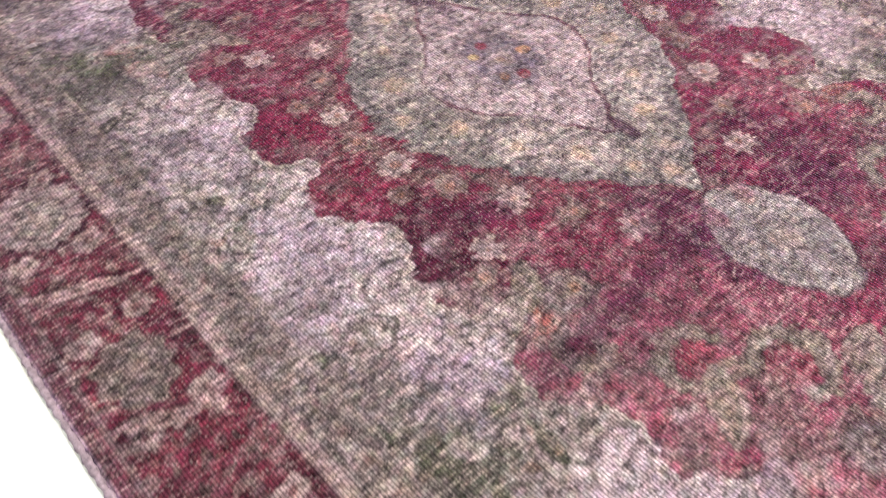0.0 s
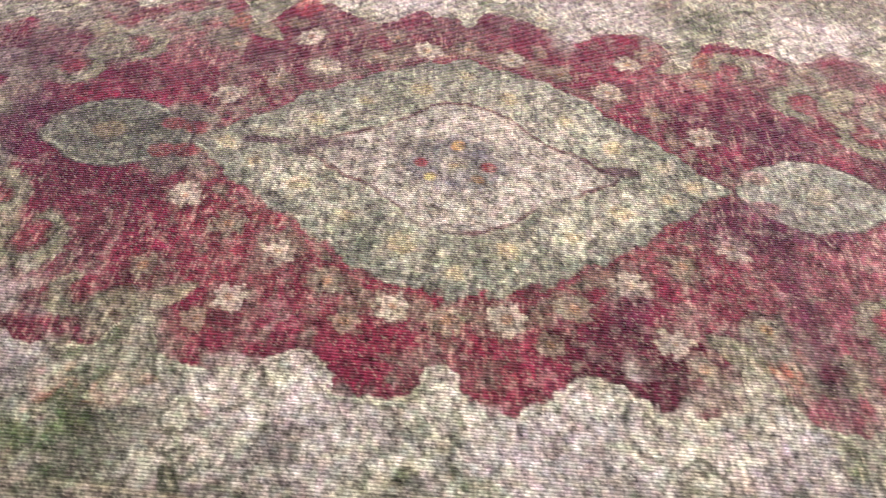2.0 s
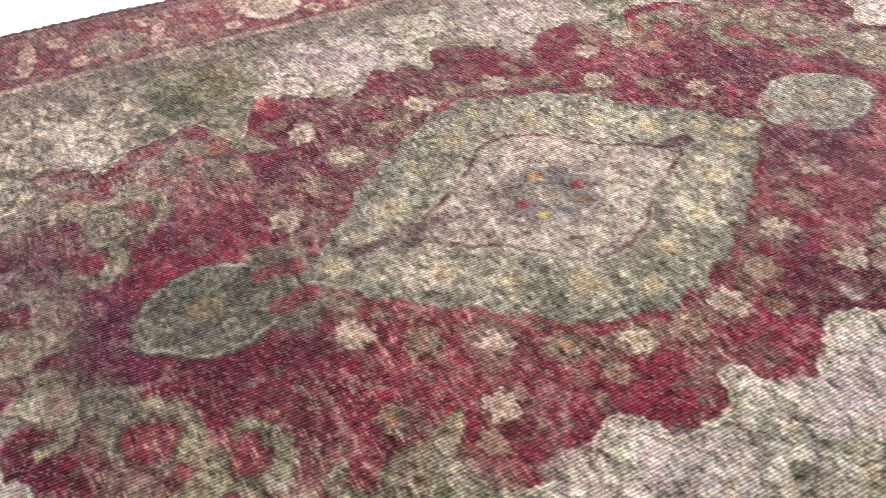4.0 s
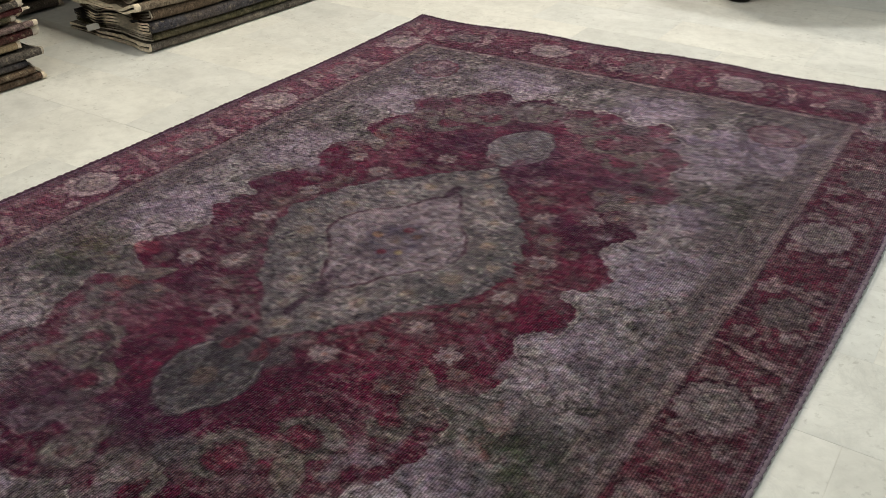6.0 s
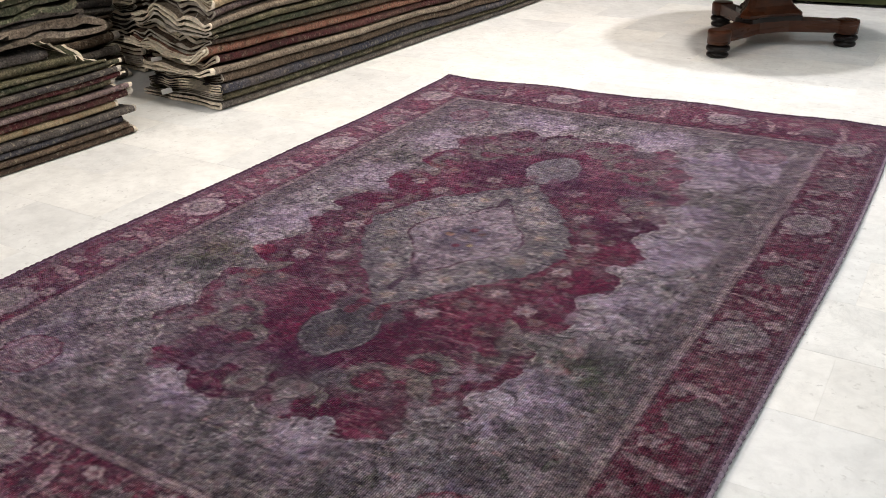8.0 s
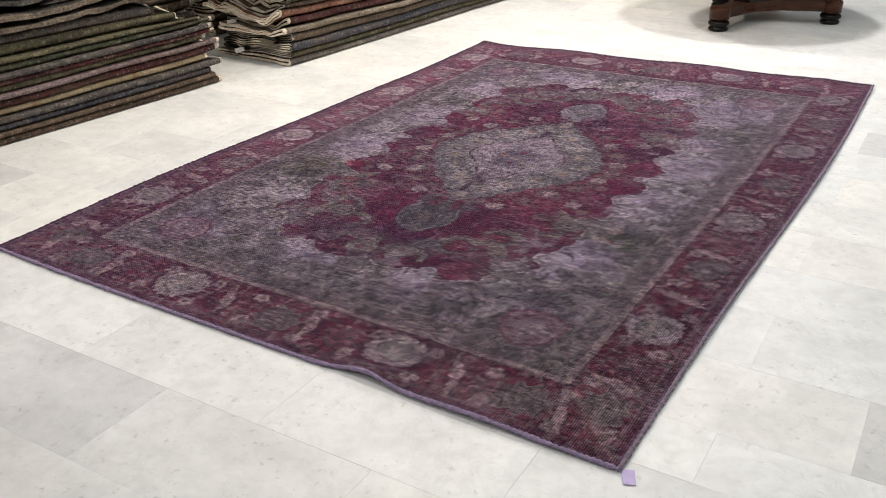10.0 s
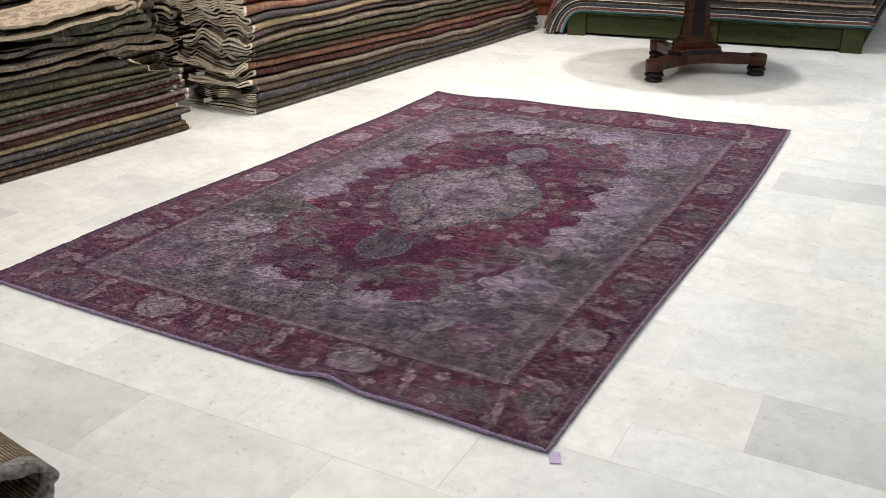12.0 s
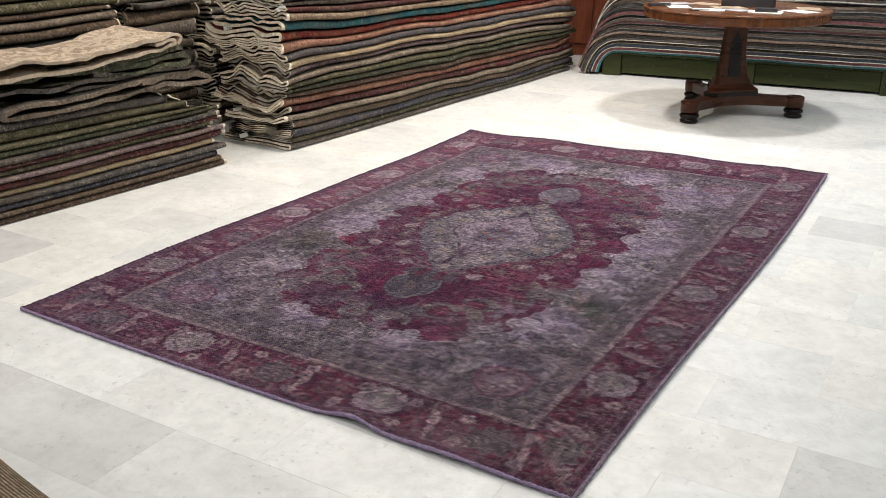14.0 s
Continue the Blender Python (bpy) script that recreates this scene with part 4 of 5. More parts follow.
def area_rug():
    ob = thing("area_rug", pose(0, 0, 0), "faded overdyed crimson and grey wool medallion carpet on white marble", "carpet")
    step = 0.0032
    nx, ny = int(2 * RUG_W / step), int(2 * RUG_L / step)
    gx, gy = np.meshgrid(np.linspace(-RUG_W, RUG_W, nx), np.linspace(-RUG_L, RUG_L, ny))
    x, y = gx.ravel(), gy.ravel()
    px, py = rug_place(x, y)
    z = rug_height(x, y)
    co = np.stack([px, py, z], 1)
    k = np.arange(nx * ny).reshape(ny, nx)
    quads = np.stack([k[:-1, :-1].ravel(), k[:-1, 1:].ravel(), k[1:, 1:].ravel(), k[1:, :-1].ravel()], 1)
    me = bpy.data.meshes.new("wool_face")
    me.vertices.add(len(co))
    me.vertices.foreach_set("co", co.ravel())
    me.loops.add(quads.size)
    me.loops.foreach_set("vertex_index", quads.ravel())
    me.polygons.add(len(quads))
    me.polygons.foreach_set("loop_start", np.arange(0, quads.size, 4))
    me.polygons.foreach_set("use_smooth", np.ones(len(quads), bool))
    me.update(calc_edges=True)
    dye = me.color_attributes.new("dye", "FLOAT_COLOR", "POINT")
    rgba = np.ones((len(co), 4))
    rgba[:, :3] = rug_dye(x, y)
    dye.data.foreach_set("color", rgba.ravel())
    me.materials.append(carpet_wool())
    pile = new("wool_face", me)
    pile.parent = ob
    # overcast edges: a bound cord on each side
    binding = plain("lilac_overcast_wool", (0.27, 0.21, 0.32), 0.95, 0.35, 90.0, bump=0.8)
    grey_binding = plain("mauve_overcast_wool", (0.23, 0.185, 0.235), 0.95, 0.4, 90.0, bump=0.8)
    dark_binding = plain("plum_overcast_wool", (0.085, 0.045, 0.075), 0.95, 0.45, 90.0, bump=0.8)
    for name, ends, mat in (("near_binding", ((-1, -1), (1, -1)), binding), ("far_binding", ((-1, 1), (1, 1)), dark_binding), ("side_binding", ((-1, -1), (-1, 1)), dark_binding), ("side_binding", ((1, -1), (1, 1)), grey_binding)):
        bm = bmesh.new()
        rings = []
        for s in np.linspace(0, 1, 520):
            ux = (ends[0][0] * (1 - s) + ends[1][0] * s) * RUG_W
            uy = (ends[0][1] * (1 - s) + ends[1][1] * s) * RUG_L
            bx, by = rug_place(ux, uy)
            bz = float(rug_height(np.array([ux]), np.array([uy]))[0]) - 0.001
            r = 0.0054 * (1 + 0.22 * math.sin(s * 900) + 0.4 * noise.noise((s * 150, ux, uy)) + 0.25 * noise.noise((s * 40, uy, ux)))
            flat_way = Vector((1, 0)) if ends[0][0] == ends[1][0] else Vector((0, 1))
            ring = []
            for k in range(8):
                a = k * math.pi / 4
                ring.append(bm.verts.new((bx + flat_way.x * r * math.cos(a), by + flat_way.y * r * math.cos(a), max(0.001, bz + r * math.sin(a)))))
            rings.append(ring)
        for a, b in zip(rings, rings[1:]):
            for k in range(8):
                bm.faces.new((a[k], a[(k + 1) % 8], b[(k + 1) % 8], b[k]))
        bm.faces.new(rings[0][::-1])
        bm.faces.new(rings[-1])
        bmesh.ops.recalc_face_normals(bm, faces=bm.faces)
        part(name, bm, mat, ob, "overcast wool edge", True)
    # worn wool standing off the far edge in small tufts
    rnd = random.Random(77)
    bm = bmesh.new()
    for k in range(620):
        ux = rnd.uniform(-RUG_W, RUG_W)
        bx, by = rug_place(ux, RUG_L)
        bz = float(rug_height(np.array([ux]), np.array([RUG_L]))[0])
        lean, size = rnd.uniform(-0.006, 0.006), rnd.uniform(0.004, 0.013)
        base = [bm.verts.new((bx + dx, by + dy, max(0.001, bz + dz))) for dx, dy, dz in ((-0.003, -0.004, 0.0), (0.003, -0.004, 0.0), (0.0, 0.003, -0.003))]
        tip = bm.verts.new((bx + lean, by + size * 0.8, bz + size * rnd.uniform(-0.2, 0.7)))
        for a, b in ((0, 1), (1, 2), (2, 0)):
            bm.faces.new((base[a], base[b], tip))
    part("frayed_edge", bm, dark_binding, ob, "frayed plum-coloured wool tufts")
    return ob


area_rug()

tag = part("price_tag", box(-0.014, 0.014, -0.024, 0.024, 0, 0.0012, 0.0), LILAC_PAPER)
tag.matrix_world = pose(1.068, -1.712, 0.002, 0, 3, 24)
tagged(tag, "small lilac paper tag tied to the carpet's corner", "tag")


# ---- folded carpets in stacks ----
WOOL = {
    "brown": woven("brown_wool", (0.129, 0.090, 0.064), (0.083, 0.061, 0.046), (0.197, 0.149, 0.109)),
    "umber": woven("umber_wool", (0.068, 0.050, 0.039), (0.113, 0.079, 0.058), (0.149, 0.091, 0.065)),
    "grey": woven("grey_wool", (0.165, 0.145, 0.127), (0.102, 0.093, 0.084), (0.249, 0.223, 0.192)),
    "charcoal": woven("charcoal_wool", (0.062, 0.056, 0.056), (0.101, 0.089, 0.082), (0.156, 0.142, 0.124)),
    "cream": woven("cream_wool", (0.511, 0.400, 0.255), (0.389, 0.296, 0.187), (0.316, 0.175, 0.085), speck=0.5),
    "tan": woven("tan_wool", (0.301, 0.219, 0.147), (0.211, 0.150, 0.102), (0.411, 0.314, 0.218)),
    "olive": woven("olive_wool", (0.118, 0.108, 0.064), (0.080, 0.075, 0.048), (0.195, 0.165, 0.108)),
    "green": woven("green_wool", (0.082, 0.088, 0.055), (0.054, 0.058, 0.042), (0.160, 0.148, 0.100)),
    "navy": woven("navy_wool", (0.049, 0.050, 0.068), (0.075, 0.071, 0.080), (0.134, 0.119, 0.113)),
    "teal": woven("teal_wool", (0.022, 0.131, 0.146), (0.041, 0.092, 0.107), (0.120, 0.151, 0.130)),
    "red": woven("red_wool", (0.269, 0.052, 0.028), (0.163, 0.030, 0.027), (0.285, 0.145, 0.082)),
    "wine": woven("wine_wool", (0.107, 0.033, 0.036), (0.064, 0.029, 0.029), (0.149, 0.092, 0.073)),
    "salmon": woven("salmon_wool", (0.343, 0.171, 0.120), (0.232, 0.102, 0.072), (0.360, 0.242, 0.161)),
    "mauve": woven("mauve_wool", (0.229, 0.166, 0.169), (0.146, 0.105, 0.108), (0.291, 0.225, 0.198)),
    "taupe": woven("taupe_wool", (0.223, 0.180, 0.139), (0.154, 0.124, 0.097), (0.293, 0.246, 0.194)),
    "sand": woven("sand_wool", (0.470, 0.375, 0.285), (0.430, 0.335, 0.250), (0.400, 0.300, 0.215), speck=0.25, damask=(0.640, 0.540, 0.430)),
}


def folded_shape(length, depth, thick, base, seed, wave, plies, start, stations, loose, torn=1.0):
    """A carpet folded into plies: each pair of plies is one bent sheet with its fold at the front (x = 0). y runs along the fold."""
    rnd = random.Random(seed)
    ys = np.concatenate([[0.0, 0.008], np.linspace(0.05, 0.5, stations // 2), np.linspace(0.5, length, stations - stations // 2 + 1)[1:]])
    verts, faces, mats = [], [], []
    sheets = plies // 2
    gap = thick / plies
    for sheet in range(sheets):
        low, high = gap * (sheet + 0.5), thick - gap * (sheet + 0.5)
        r = (high - low) / 2
        front = -0.004 - gap * sheet * 1.0
        inset = rnd.uniform(-0.014, 0.014) + sheet * rnd.uniform(-0.020, 0.022)
        th = min(gap * 0.64, 0.0122) * rnd.uniform(0.8, 1.1) / 2
        path = []
        back = -depth + rnd.uniform(-0.05, 0.06)
        fine = 21 if torn < 2 else 90
        for s in np.linspace(0, 1, fine)[:-1]:
            path.append((back + (front - r - back) * s, low))
        for a in np.linspace(-90, 90, 7 if plies > 2 or thick < 0.07 else 17):
            path.append((front - r + r * math.cos(radians(a)), (low + high) / 2 + r * math.sin(radians(a))))
        for s in np.linspace(1, 0, fine)[1:]:
            path.append((back + (front - r - back) * s, high))
        path = np.array(path)
        tang = np.gradient(path, axis=0)
        tang /= np.linalg.norm(tang, axis=1)[:, None] + 1e-9
        norm = np.stack([tang[:, 1], -tang[:, 0]], 1)
        rim = np.concatenate([path + norm * th, (path - norm * th)[::-1]])
        m = len(rim)
        first = len(verts)
        for j, y in enumerate(ys):
            x, z = rim[:, 0], rim[:, 1] + base
            end = math.exp(-y / 0.22) + math.exp(-(length - y) / 0.22)
            flat = np.clip(z / 0.32, 0, 1)
            lift = np.clip(z / 0.14, 0, 1) * wave * (0.030 * (vnoise(np.full(m, y), z, 0.55, 0.30, 201) - 0.5) + 0.012 * (vnoise(np.full(m, y), z, 0.21, 0.16, 203) - 0.5))
            lift = lift + flat * wave * end * 0.070 * (vnoise(x, z, 0.13, 0.24, 205) - 0.5)
            lift = lift + flat * wave * end * 0.026 * (vnoise(x, z, 0.055, 0.060, 207) - 0.5)
            lift = lift - flat * loose * 0.06 * (0.5 - 0.5 * math.cos(2 * math.pi * min(1, y / length) * 1.3 + seed % 5))
            push = 0.018 * wave * (vnoise(np.full(m, y + base * 3), z, 0.28, 0.10, 211) - 0.5)
            shift = start + inset + 0.02 * wave * end * (vnoise(x, z, 0.07, 0.05, 213) - 0.5) + 0.006 * torn * (vnoise(x, z, 0.008, 0.008, 215) - 0.5)
            verts.extend(np.stack([x + push, y + (shift if j == 0 else np.zeros(m)), z + lift], 1).tolist())
        for j in range(len(ys) - 1):
            for a in range(m):
                b = (a + 1) % m
                faces.append((first + j * m + a, first + j * m + b, first + (j + 1) * m + b, first + (j + 1) * m + a))
                mats.append(1 if j == 0 else 0)
        half = m // 2
        for j, turn in ((0, 1), (len(ys) - 1, -1)):
            o = first + j * m
            for a in range(half - 1):
                quad = (o + a, o + m - 1 - a, o + m - 2 - a, o + a + 1)
                faces.append(quad[::turn])
                mats.append(1)
    return verts, faces, mats


def folded_rug(place, name, wool, length, depth, thick, base, seed, label, group, wave=1.0, plies=4, start=0.0, stations=22, cord=None, loose=0.0, mirror=False, torn=1.6):
    """One folded carpet: a woven body with bound, paler cut edges at its end."""
    me = bpy.data.meshes.new("folded_rug")
    verts, faces, mats = folded_shape(length, depth, thick, base, seed, wave, plies, start, stations, loose, torn)
    if mirror:
        verts = [(x, -y, z) for x, y, z in verts]
    me.from_pydata(verts, [], faces)
    me.materials.append(WOOL[wool])
    me.materials.append(cord or CORD)
    me.polygons.foreach_set("material_index", mats)
    me.polygons.foreach_set("use_smooth", [k == 0 or torn > 2 for k in mats])
    me.update()
    ob = new("folded_rug", me)
    ob.matrix_world = place
    return tagged(ob, label, "folded carpet", group)


WORDS = {
    "brown": "muted brown", "umber": "dark umber", "grey": "worn grey", "charcoal": "charcoal grey", "cream": "cream", "tan": "tan", "olive": "dull olive", "green": "moss green",
    "navy": "dark navy", "teal": "teal", "red": "brick red", "wine": "dark wine red", "salmon": "salmon pink", "mauve": "greyish mauve", "taupe": "taupe", "sand": "sand-coloured patterned",
}


def stack(place, wools, length, depth, thick, group, seed, base=0.0, wave=1.0, plies=4, ragged=0.02, front=0.02, cords=(), loose=0.0, stations=22, mirror=False):
    rnd = random.Random(seed)
    z = base
    for k, wool in enumerate(wools):
        t = thick * rnd.uniform(0.78, 1.22)
        off = rnd.uniform(-ragged, ragged)
        out = rnd.uniform(-front, front)
        where = "folded, on the floor under a stack" if z < 0.01 else "folded flat in a stack of carpets"
        fold = plies if plies != 4 or rnd.random() < 0.35 else 2
        folded_rug(place @ pose(out, off, 0), "folded_rug", wool, length + rnd.uniform(-ragged, ragged) * 2, depth, t, z, seed * 50 + k, WORDS[wool] + " wool carpet, " + where, group, wave, fold, 0.0, stations, (cords or (CORD, CORD_GREY))[k % 2 if rnd.random() < 0.7 else 0], loose, mirror)
        z += t
    return z


# long stack beside the carpet
PLACE_B = pose(-1.72, 0.60, 0, 0, 0, -4.2)
stack(PLACE_B, ["grey", "olive", "navy", "brown", "taupe", "wine", "salmon", "umber", "green", "olive", "taupe", "mauve", "cream", "navy", "salmon", "red", "teal", "tan", "wine", "taupe", "navy", "taupe", "grey", "olive", "tan", "brown", "wine", "charcoal"], 3.62, 0.56, 0.0415, "long stack of folded carpets", 3, wave=1.5, ragged=0.03)
# low stack nearer by, with loosely folded carpets on top
PLACE_A = pose(-1.865, 0.165, 0, 0, 0, -5.2)
top = stack(PLACE_A, ["umber", "brown", "navy", "charcoal", "cream", "wine", "mauve", "olive", "wine", "charcoal", "green", "olive"], 2.3, 0.62, 0.0305, "stack of folded carpets by the aisle", 5, wave=1.2, ragged=0.045, mirror=True)
top = stack(PLACE_A @ pose(-0.05, -0.17, 0), ["olive"], 2.1, 0.5, 0.045, "stack of folded carpets by the aisle", 6, top, mirror=True, wave=0.6)
top = stack(PLACE_A @ pose(-0.06, -0.24, 0), ["charcoal"], 1.4, 0.5, 0.05, "stack of folded carpets by the aisle", 7, top, wave=0.5, ragged=0.05, mirror=True)


def smooth_line(points, per=6):
    """A smooth line through the points (Catmull-Rom)."""
    p = np.array([points[0], *points, points[-1]], float)
    out = []
    for k in range(1, len(p) - 2):
        for t in np.linspace(0, 1, per, endpoint=False):
            a, b, c, d = p[k - 1 : k + 3]
            out.append(0.5 * (2 * b + (c - a) * t + (2 * a - 5 * b + 4 * c - d) * t**2 + (3 * b - a - 3 * c + d) * t**3))
    out.append(p[-2])
    return np.array(out)


def loose_rug(place, wool, turns, depth, base, thick, seed, label, cord):
    """A carpet loosely turned over itself, its open side towards the aisle; turns are rows of place along the stack and height."""
    line = smooth_line(turns)
    tang = np.gradient(line, axis=0)
    tang /= np.linalg.norm(tang, axis=1)[:, None] + 1e-9
    norm = np.stack([tang[:, 1], -tang[:, 0]], 1)
    rim = np.concatenate([line + norm * thick / 2, (line - norm * thick / 2)[::-1]])
    m, half = len(rim), len(line)
    verts, faces, mats = [], [], []
    xs = [0.0, -0.010, -0.05, -0.12, -0.22, -0.34, -depth]
    for x in xs:
        wob = 0.034 * (vnoise(rim[:, 0], rim[:, 1] * 2 + x * 2, 0.15, 0.25, seed) - 0.5) + 0.016 * (vnoise(rim[:, 0] + x, rim[:, 1] * 3, 0.055, 0.1, seed + 9) - 0.5)
        out = 0.05 * (vnoise(rim[:, 0], rim[:, 1] * 2, 0.25, 0.12, seed + 3) - 0.5) + 0.02 * (vnoise(rim[:, 0], rim[:, 1], 0.06, 0.05, seed + 5) - 0.5)
        fade = 1.0 if x > -0.3 else 0.4
        verts.extend(np.stack([x + out * fade, rim[:, 0], np.maximum(rim[:, 1] + wob, 0.004) + base], 1).tolist())
    for j in range(len(xs) - 1):
        for a in range(m):
            b = (a + 1) % m
            faces.append((j * m + a, j * m + b, (j + 1) * m + b, (j + 1) * m + a))
            mats.append(1 if j == 0 else 0)
    for j in (0, len(xs) - 1):
        for a in range(half - 1):
            faces.append((j * m + a, j * m + m - 1 - a, j * m + m - 2 - a, j * m + a + 1))
            mats.append(1)
    me = bpy.data.meshes.new("folded_rug")
    me.from_pydata(verts, [], faces)
    me.materials.append(WOOL[wool])
    me.materials.append(cord)
    me.polygons.foreach_set("material_index", mats)
    me.polygons.foreach_set("use_smooth", [k == 0 for k in mats])
    me.update()
    ob = new("folded_rug", me)
    ob.matrix_world = place
    return tagged(ob, label, "folded carpet", "stack of folded carpets by the aisle")


SAND_EDGE = plain("sand_edge", (0.50, 0.41, 0.31), 0.95, 0.25, 50.0, bump=0.5)
loose_rug(PLACE_A @ pose(-0.03, 0, 0), "grey", [(-0.45, 0.061), (-0.20, 0.071), (-0.055, 0.072), (-0.022, 0.052), (-0.060, 0.033), (-0.25, 0.037), (-0.60, 0.022), (-1.00, 0.004), (-1.16, 0.014), (-1.19, 0.036), (-1.14, 0.053), (-0.85, 0.056), (-0.50, 0.076), (-0.25, 0.089), (-0.13, 0.085)], 0.5, top, 0.022, 501, "worn grey wool carpet, loosely folded on top of a stack", WOOL["taupe"])
loose_rug(PLACE_A @ pose(-0.05, 0, 0), "charcoal", [(-0.70, 0.060), (-0.35, 0.044), (-0.16, 0.050), (-0.10, 0.034), (-0.16, 0.016), (-0.50, 0.011), (-1.0, -0.016), (-1.22, -0.005), (-1.26, 0.021), (-1.18, 0.040), (-0.80, 0.032), (-0.30, 0.060), (-0.18, 0.064)], 0.5, top + 0.082, 0.020, 511, "charcoal grey wool carpet, loosely folded in a stack", WOOL["grey"])
loose_rug(PLACE_A @ pose(-0.04, 0, 0), "green", [(-0.90, 0.050), (-0.40, 0.045), (-0.20, 0.058), (-0.125, 0.040), (-0.20, 0.018), (-0.55, 0.006), (-1.05, -0.010), (-1.30, 0.014), (-1.25, 0.050), (-0.90, 0.068), (-0.45, 0.070), (-0.22, 0.090), (-0.16, 0.080)], 0.5, top + 0.125, 0.022, 521, "moss green wool carpet, loosely folded in a stack", WOOL["green"])
loose_rug(PLACE_A @ pose(0.0, 0, 0), "sand", [(-0.36, 0.108), (-0.275, 0.124), (-0.235, 0.112), (-0.27, 0.092), (-0.48, 0.058), (-0.80, 0.040), (-1.20, 0.040), (-1.33, 0.060), (-1.34, 0.092), (-1.22, 0.106), (-0.92, 0.094), (-0.62, 0.098), (-0.38, 0.128), (-0.25, 0.148), (-0.195, 0.128), (-0.215, 0.100)], 0.46, top + 0.158, 0.017, 531, "sand-coloured patterned wool carpet, loosely folded on top of a stack", SAND_EDGE)
# stacks in the row behind
stack(pose(-2.62, 0.95, 0, 0, 0, -4.0), ["umber", "wine", "brown", "green", "umber", "charcoal", "navy", "brown", "umber", "wine", "tan", "green", "umber", "taupe", "grey", "brown", "umber", "taupe", "mauve", "grey", "brown", "taupe"], 2.6, 0.5, 0.05, "stack of folded carpets in the back row", 13, stations=12)
stack(pose(-2.62, 0.82, 0, 0, 0, -4.0), ["charcoal", "umber", "grey", "brown", "taupe", "umber", "grey", "charcoal", "grey", "taupe", "grey", "brown", "grey", "charcoal", "grey", "taupe", "grey"], 0.52, 0.5, 0.062, "stack of folded carpets in the back row", 14, wave=1.8, ragged=0.04, mirror=True, stations=10)
stack(pose(-2.60, 0.18, 0, 0, 0, -5.0), ["umber", "brown", "charcoal", "taupe", "umber", "brown", "grey", "umber", "olive", "brown", "tan", "umber", "charcoal", "brown", "taupe", "umber", "olive", "brown", "taupe", "umber", "tan", "charcoal"], 2.6, 0.6, 0.05, "stack of folded carpets in the back row", 15, ragged=0.05, mirror=True, stations=12)
# stack beside the end of the walk, its uppermost carpet folded once and showing its ribbed back
NEAR = pose(0.872, -2.926, 0, 0, 0, 80.0)
stack(NEAR, ["umber", "brown", "grey", "taupe", "umber", "charcoal", "brown", "taupe", "grey", "brown", "umber"], 1.5, 0.60, 0.0555, "stack of folded carpets near the entrance", 17)
WOOL["ribbed"] = woven("ribbed_brown_wool", (0.270, 0.210, 0.148), (0.200, 0.150, 0.106), (0.290, 0.165, 0.105), 470.0, "X", speck=0.6)
WORDS["ribbed"] = "brown rib-backed"
folded_rug(NEAR, "folded_rug", "ribbed", 1.5, 0.60, 0.104, 0.624, 903, "brown rib-backed wool carpet, folded once on top of a stack", "stack of folded carpets near the entrance", 0.8, 2, 0.0, 26, CORD_DARK, torn=2.4)
rnd = random.Random(41)


def end_tag(x, z, turn):
    """A small price ticket that sticks out between two plies at the end of the long stack."""
    ob = part("price_tag", box(-0.013, 0.013, -0.022, 0.030, -0.0006, 0.0006), PAPER)
    ob.matrix_world = PLACE_B @ pose(x, -0.004, z, rnd.uniform(10, 40), turn, rnd.uniform(-20, 20))
    tagged(ob, "small white paper ticket between the plies of a folded carpet", "tag", "tickets on the long stack")


for tx, tz, turn in ((-0.44, 0.20, 80), (-0.36, 0.585, 8), (-0.47, 0.69, 75), (-0.40, 0.045, 70), (-0.10, 0.435, -60), (-0.02, 0.83, 40)):
    end_tag(tx, tz, turn)


# ---- green platform with flat carpets that hang over its end ----
SKEW = 6.2  # the platform widens towards the back


def wooden_platform(m):
    ob = thing("wooden_platform", m, "low green-stained pine platform that carries a pile of flat carpets", "platform")
    for x in (-1.14, -0.02, 1.10):
        part("post", box(x, x + 0.16, -0.004, 0.10, 0, 0.185, 0.004), GREEN_WOOD, ob)
    for x in (-0.976, 0.144):
        board = part("front_board", box(x, x + 0.952, 0.03, 0.055, 0.022, 0.178, 0.003), GREEN_WOOD, ob)
        for kx, kz in ((0.28, 0.105), (0.55, 0.120)):
            bm = lathe([(0.012, 0.0), (0.010, 0.0015)], 12)
            bmesh.ops.transform(bm, matrix=pose(x + kx, 0.0285, kz, 90, 0, 0), verts=bm.verts)
            part("knot", bm, KNOT, board, "dark pine knot")
    part("side_board", box(-1.14, -1.11, 0.104, 2.05, 0.022, 0.178, 0.003), GREEN_WOOD, ob)
    side = part("side_board", box(-0.03, 0.0, 0.0, 1.95, 0.022, 0.178, 0.003), GREEN_WOOD, ob)
    side.matrix_local = pose(1.258, 0.104, 0, 0, 0, -SKEW)
    for k in range(12):
        part("deck_board", box(-1.16, 1.275 + 0.18 * k * math.tan(radians(SKEW)), -0.01 + k * 0.18, 0.155 + k * 0.18, 0.187, 0.205, 0.003), GREEN_WOOD, ob)
    return ob


